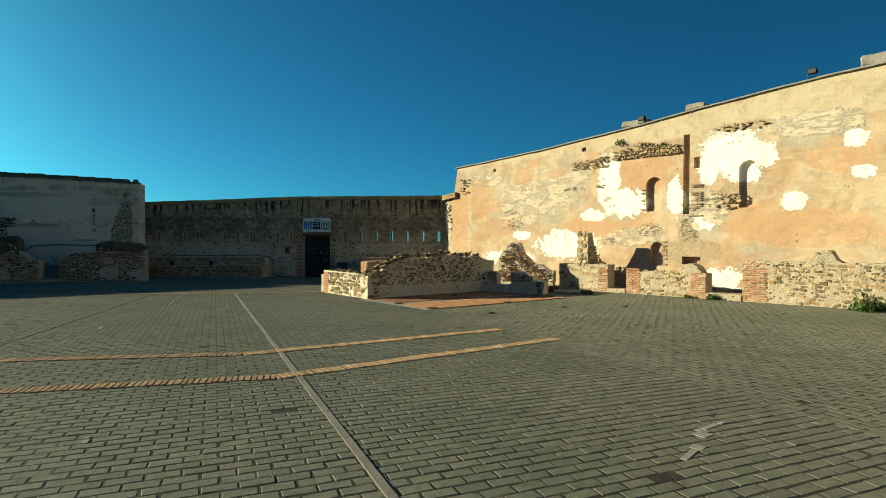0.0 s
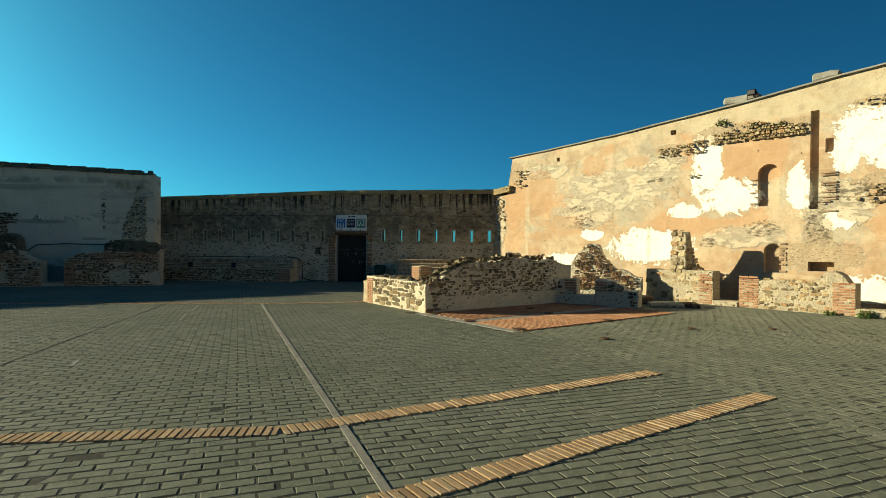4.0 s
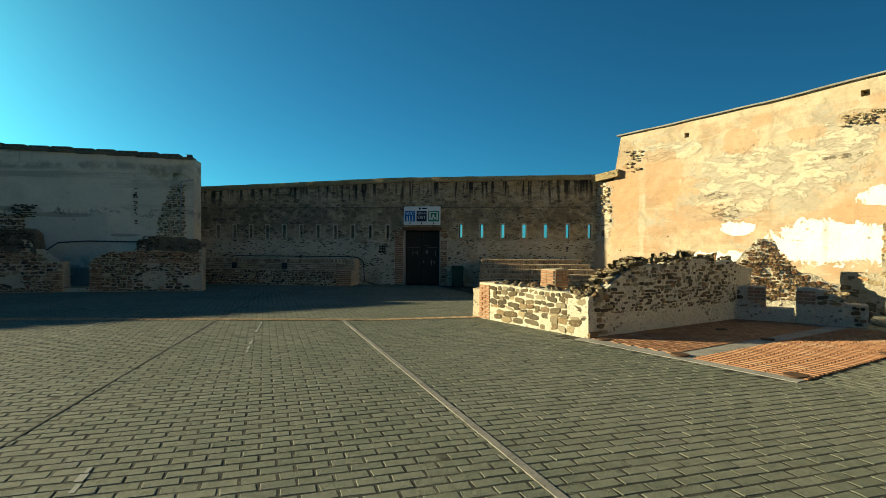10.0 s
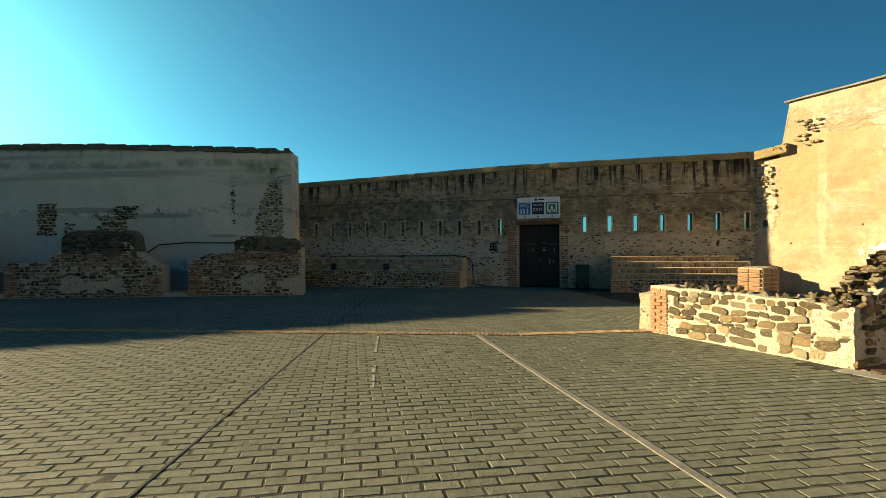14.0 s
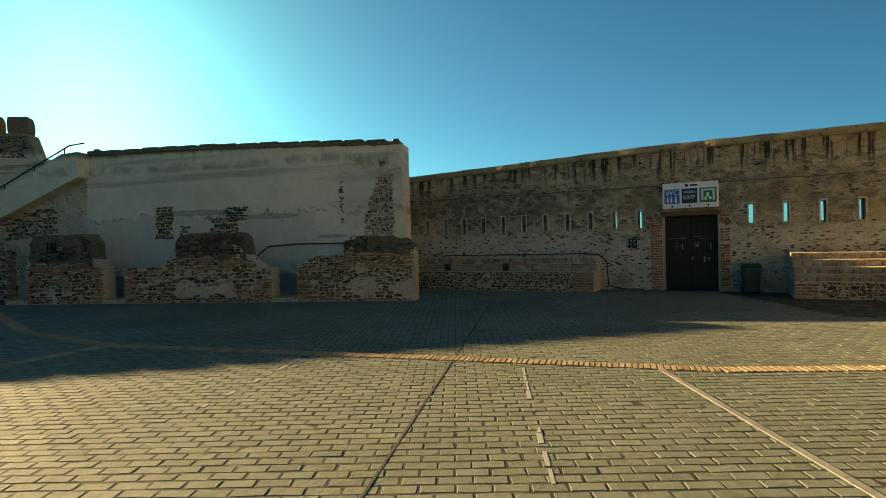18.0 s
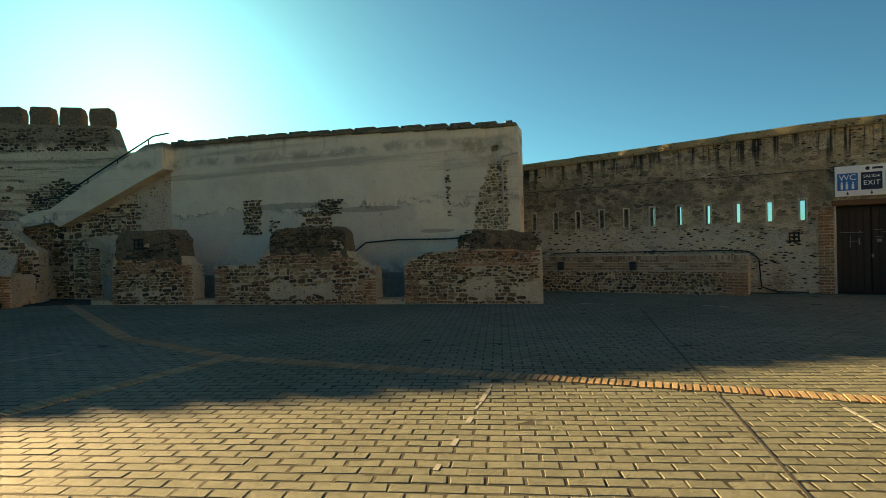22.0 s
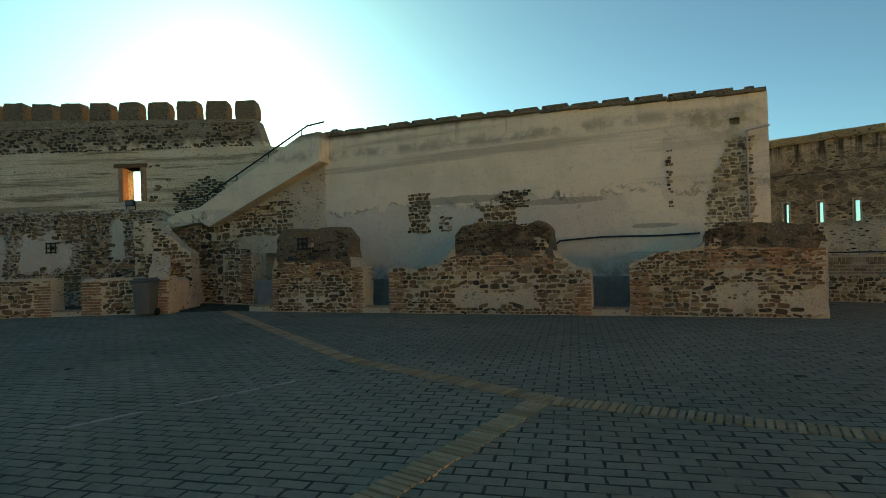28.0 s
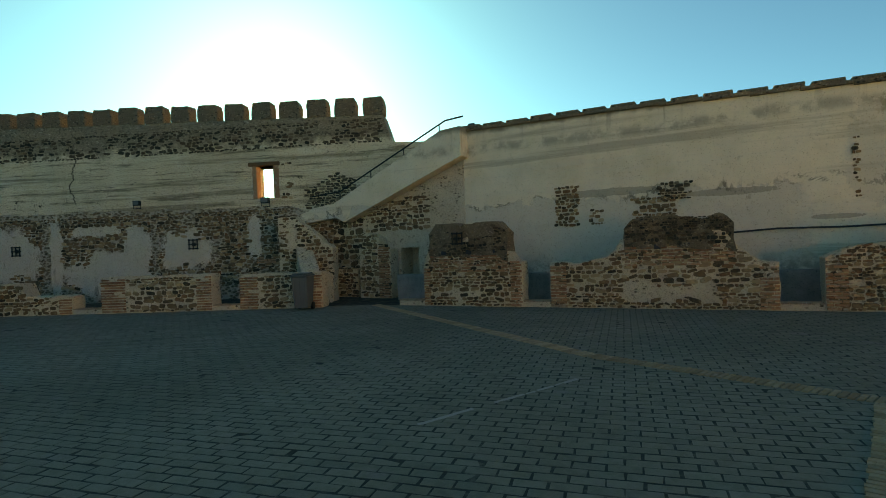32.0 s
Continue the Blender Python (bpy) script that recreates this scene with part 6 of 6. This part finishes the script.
# unseen block, added only to throw shade across the paving
shade_block = wall("wall_tower_corner", (-51.0, 8.0), (-46.2, 11.8), 8.2, 3.0, TAPIA, (), 1.5, 0.03, 0.05, seed=97)
put(shade_block, "unseen block added beyond the ramparts to shade the paving")
shade_block.matrix_world = along((-51.0, 8.0), (-46.2, 11.8)) @ Matrix.Translation((0, 0.9, 0))

# ---- paving: bands of brick, concrete strip, and every paver ----
def brick_band(name, a, b, label, width=0.25):
    d = along(a, b)
    L = span(a, b)
    vs, fs = [], []
    s = 0.0
    while s < L - 0.05:
        t = rng.uniform(0.052, 0.072)
        z = rng.uniform(0.0, 0.007)
        o = rng.uniform(-0.012, 0.012)
        b0 = len(vs)
        for k, e in ((-0.03, 0.0), (0.009 + z, 0.005)):
            for p, q in ((s + e, -width / 2 + o + e), (s + t - e, -width / 2 + o + e), (s + t - e, width / 2 + o - e), (s + e, width / 2 + o - e)):
                vs.append((p, q, k))
        fs.extend(((b0 + 4, b0 + 5, b0 + 6, b0 + 7), (b0, b0 + 1, b0 + 5, b0 + 4), (b0 + 1, b0 + 2, b0 + 6, b0 + 5), (b0 + 2, b0 + 3, b0 + 7, b0 + 6), (b0 + 3, b0, b0 + 4, b0 + 7)))
        s += t + 0.012
    ob = mesh(name, vs, fs, BAND_BRICK, None, d)
    return tagged(ob, label, "paving", kind="structure")


BANDS = [((-9.5, 4.6), (-2.6, 6.75)), ((-2.6, 6.75), (1.45, 9.95)), ((-10.5, 6.7), (-3.6, 8.15)), ((-3.6, 8.15), (0.5, 11.0)), ((-5.2, 19.7), (-7.6, 18.7)), ((-7.6, 18.7), (-11.3, 18.1)), ((-11.3, 18.1), (-16.9, 17.1)), ((-16.9, 17.1), (-20.3, 17.45)), ((-20.3, 17.45), (-28.4, 20.2)), ((-17.0, 17.0), (-16.6, 11.5))]
for a, b in BANDS:
    brick_band("brick_band", a, b, "band of worn bricks laid on edge across the paving")
STRIP = ((-8.3, 18.6), (1.7, -1.1))
JOINT = ((-12.9, 24.5), (-5.2, 0.0))


def floor_line(name, way, half, z, material, label):
    """A narrow strip let into the paving along a broken line."""
    bm = bmesh.new()
    pts = [Vector(p) for p in way]
    rows = []
    for i, p in enumerate(pts):
        d = (pts[min(i + 1, len(pts) - 1)] - pts[max(i - 1, 0)]).normalized()
        n = Vector((-d.y, d.x)) * half
        rows.append([bm.verts.new((q.x, q.y, h)) for q, h in ((p - n, -0.05), (p - n, z), (p + n, z), (p + n, -0.05))])
    for a, b in zip(rows, rows[1:]):
        for k in range(3):
            bm.faces.new((a[k], a[k + 1], b[k + 1], b[k]))
    put(part(name, bm, material), label, "paving")


floor_line("concrete_strip", STRIP, 0.035, 0.008, m_concrete("worn_concrete", 0.75), "narrow pale concrete joint running through the paving")
floor_line("expansion_joint", JOINT, 0.011, 0.004, m_concrete("tarred_joint", 0.2), "thin dark expansion joint cut through the paving")

PLAZA = [(-22, -6), (14, -6), (16, 9.5), (4.6, 21.0), (-1.6, 29.5), (-17.8, 27.8), (-15.5, 25.2), (-28.4, 20.3), (-42, 9.4), (-44, 0)]


def inside(x, y, poly):
    r = np.zeros(len(x), bool)
    for (x0, y0), (x1, y1) in zip(poly, poly[1:] + poly[:1]):
        with np.errstate(divide="ignore", invalid="ignore"):
            r ^= ((y0 > y) != (y1 > y)) & (x < (x1 - x0) * (y - y0) / (y1 - y0) + x0)
    return r


nr = np.random.default_rng(5)
cells = []
for p0, p1, q0, q1, turned in ((-30.0, 5.35, -14.0, 38.0, False), (5.35, 20.0, -14.0, 24.0, True)):
    LX, LY = 0.25, 0.128
    if turned:
        P, Q = np.meshgrid(np.arange(p0, p1, LY), np.arange(q0, q1, LX), indexing="ij")
        Q = Q + (np.arange(P.shape[0]) % 2)[:, None] * LX / 2
    else:
        P, Q = np.meshgrid(np.arange(p0, p1, LX), np.arange(q0, q1, LY), indexing="ij")
        P = P + (np.arange(P.shape[1]) % 2)[None, :] * LX / 2
    P, Q = P.ravel(), Q.ravel()
    X, Y = P * E1.x + Q * E2.x, P * E1.y + Q * E2.y
    k = inside(X, Y, PLAZA)
    u, w = (X - RUIN[0]) * r1.x + (Y - RUIN[1]) * r1.y, (X - RUIN[0]) * r2.x + (Y - RUIN[1]) * r2.y
    k &= ~((u > -0.3) & (u < 5.65) & (w > -3.5) & (w < 0.5))
    cells.append((P[k], Q[k], np.full(k.sum(), LY if turned else LX), np.full(k.sum(), LX if turned else LY)))
P, Q, LX, LY = (np.concatenate(c) for c in zip(*cells))
X, Y = P * E1.x + Q * E2.x, P * E1.y + Q * E2.y
single = (np.abs(P + 1.0) < 1.1) & (np.abs(Q - 13.2) < 1.35)
n = len(P)
gx, gy = (LX - 0.015) / 2, (LY - 0.015) / 2
corner = np.array(((-1, -1), (1, -1), (1, 1), (-1, 1)))
turn = nr.normal(0, 0.02, n)
P, Q = P + nr.normal(0, 0.0025, n), Q + nr.normal(0, 0.0025, n)
lift, tx, ty = nr.normal(0, 0.001, n), nr.normal(0, 0.006, n), nr.normal(0, 0.007, n)
V = np.zeros((n, 12, 3))
wobble = nr.normal(0, 0.0028, (2, n, 4))
for lvl, inset, drop in ((0, 0.0, 0.0), (1, 0.0, 0.005), (2, 0.006, 0.0)):
    a = corner[None, :, 0] * (gx - inset)[:, None] + wobble[0]
    b = corner[None, :, 1] * (gy - inset)[:, None] + wobble[1]
    pp = P[:, None] + a - b * turn[:, None]
    qq = Q[:, None] + b + a * turn[:, None]
    V[:, lvl * 4:lvl * 4 + 4, 0] = pp * E1.x + qq * E2.x
    V[:, lvl * 4:lvl * 4 + 4, 1] = pp * E1.y + qq * E2.y
    V[:, lvl * 4:lvl * 4 + 4, 2] = -0.012 if lvl == 0 else lift[:, None] + a * tx[:, None] + b * ty[:, None] - drop
F = np.array([(8, 9, 10, 11)] + [(o + i, o + (i + 1) % 4, o + 4 + (i + 1) % 4, o + 4 + i) for o in (0, 4) for i in range(4)])
rest = V[~single]
me = bpy.data.meshes.new("pavers")
m_ = len(rest)
me.vertices.add(m_ * 12)
me.vertices.foreach_set("co", rest.reshape(-1))
loops = (np.arange(m_)[:, None, None] * 12 + F[None]).reshape(-1)
me.loops.add(len(loops))
me.loops.foreach_set("vertex_index", loops)
me.polygons.add(m_ * 9)
me.polygons.foreach_set("loop_start", np.arange(m_ * 9) * 4)
me.polygons.foreach_set("use_smooth", np.zeros(m_ * 9, bool))
me.update(calc_edges=True)
me.materials.append(PAVER)
pavement = new("pavement", me)
put(pavement, "square paved with dark grey concrete blocks in running bond", "pavement")
ones = []
for i in range(7):
    bm = bmesh.new()
    block(bm, -0.1175, 0.1175, -0.0565, 0.0565, -0.03, 0.0, 0.006)
    for v in bm.verts:
        v.co += Vector((noise.noise((v.co.x * 9, v.co.y * 9, i * 7.3)), noise.noise((v.co.y * 9, v.co.x * 9, i * 5.1 + 40)), 0)) * 0.007
    me = bpy.data.meshes.new("paver")
    bm.to_mesh(me)
    bm.free()
    me.materials.append(PAVER)
    ones.append(me)
heading = math.degrees(math.atan2(E1.y, E1.x))
for i in np.nonzero(single)[0]:
    ob = new("paver", ones[int(i) % 7])
    ob.parent = pavement
    ob.matrix_basis = pose(X[i], Y[i], lift[i], math.degrees(ty[i]), -math.degrees(tx[i]), heading + math.degrees(turn[i]))
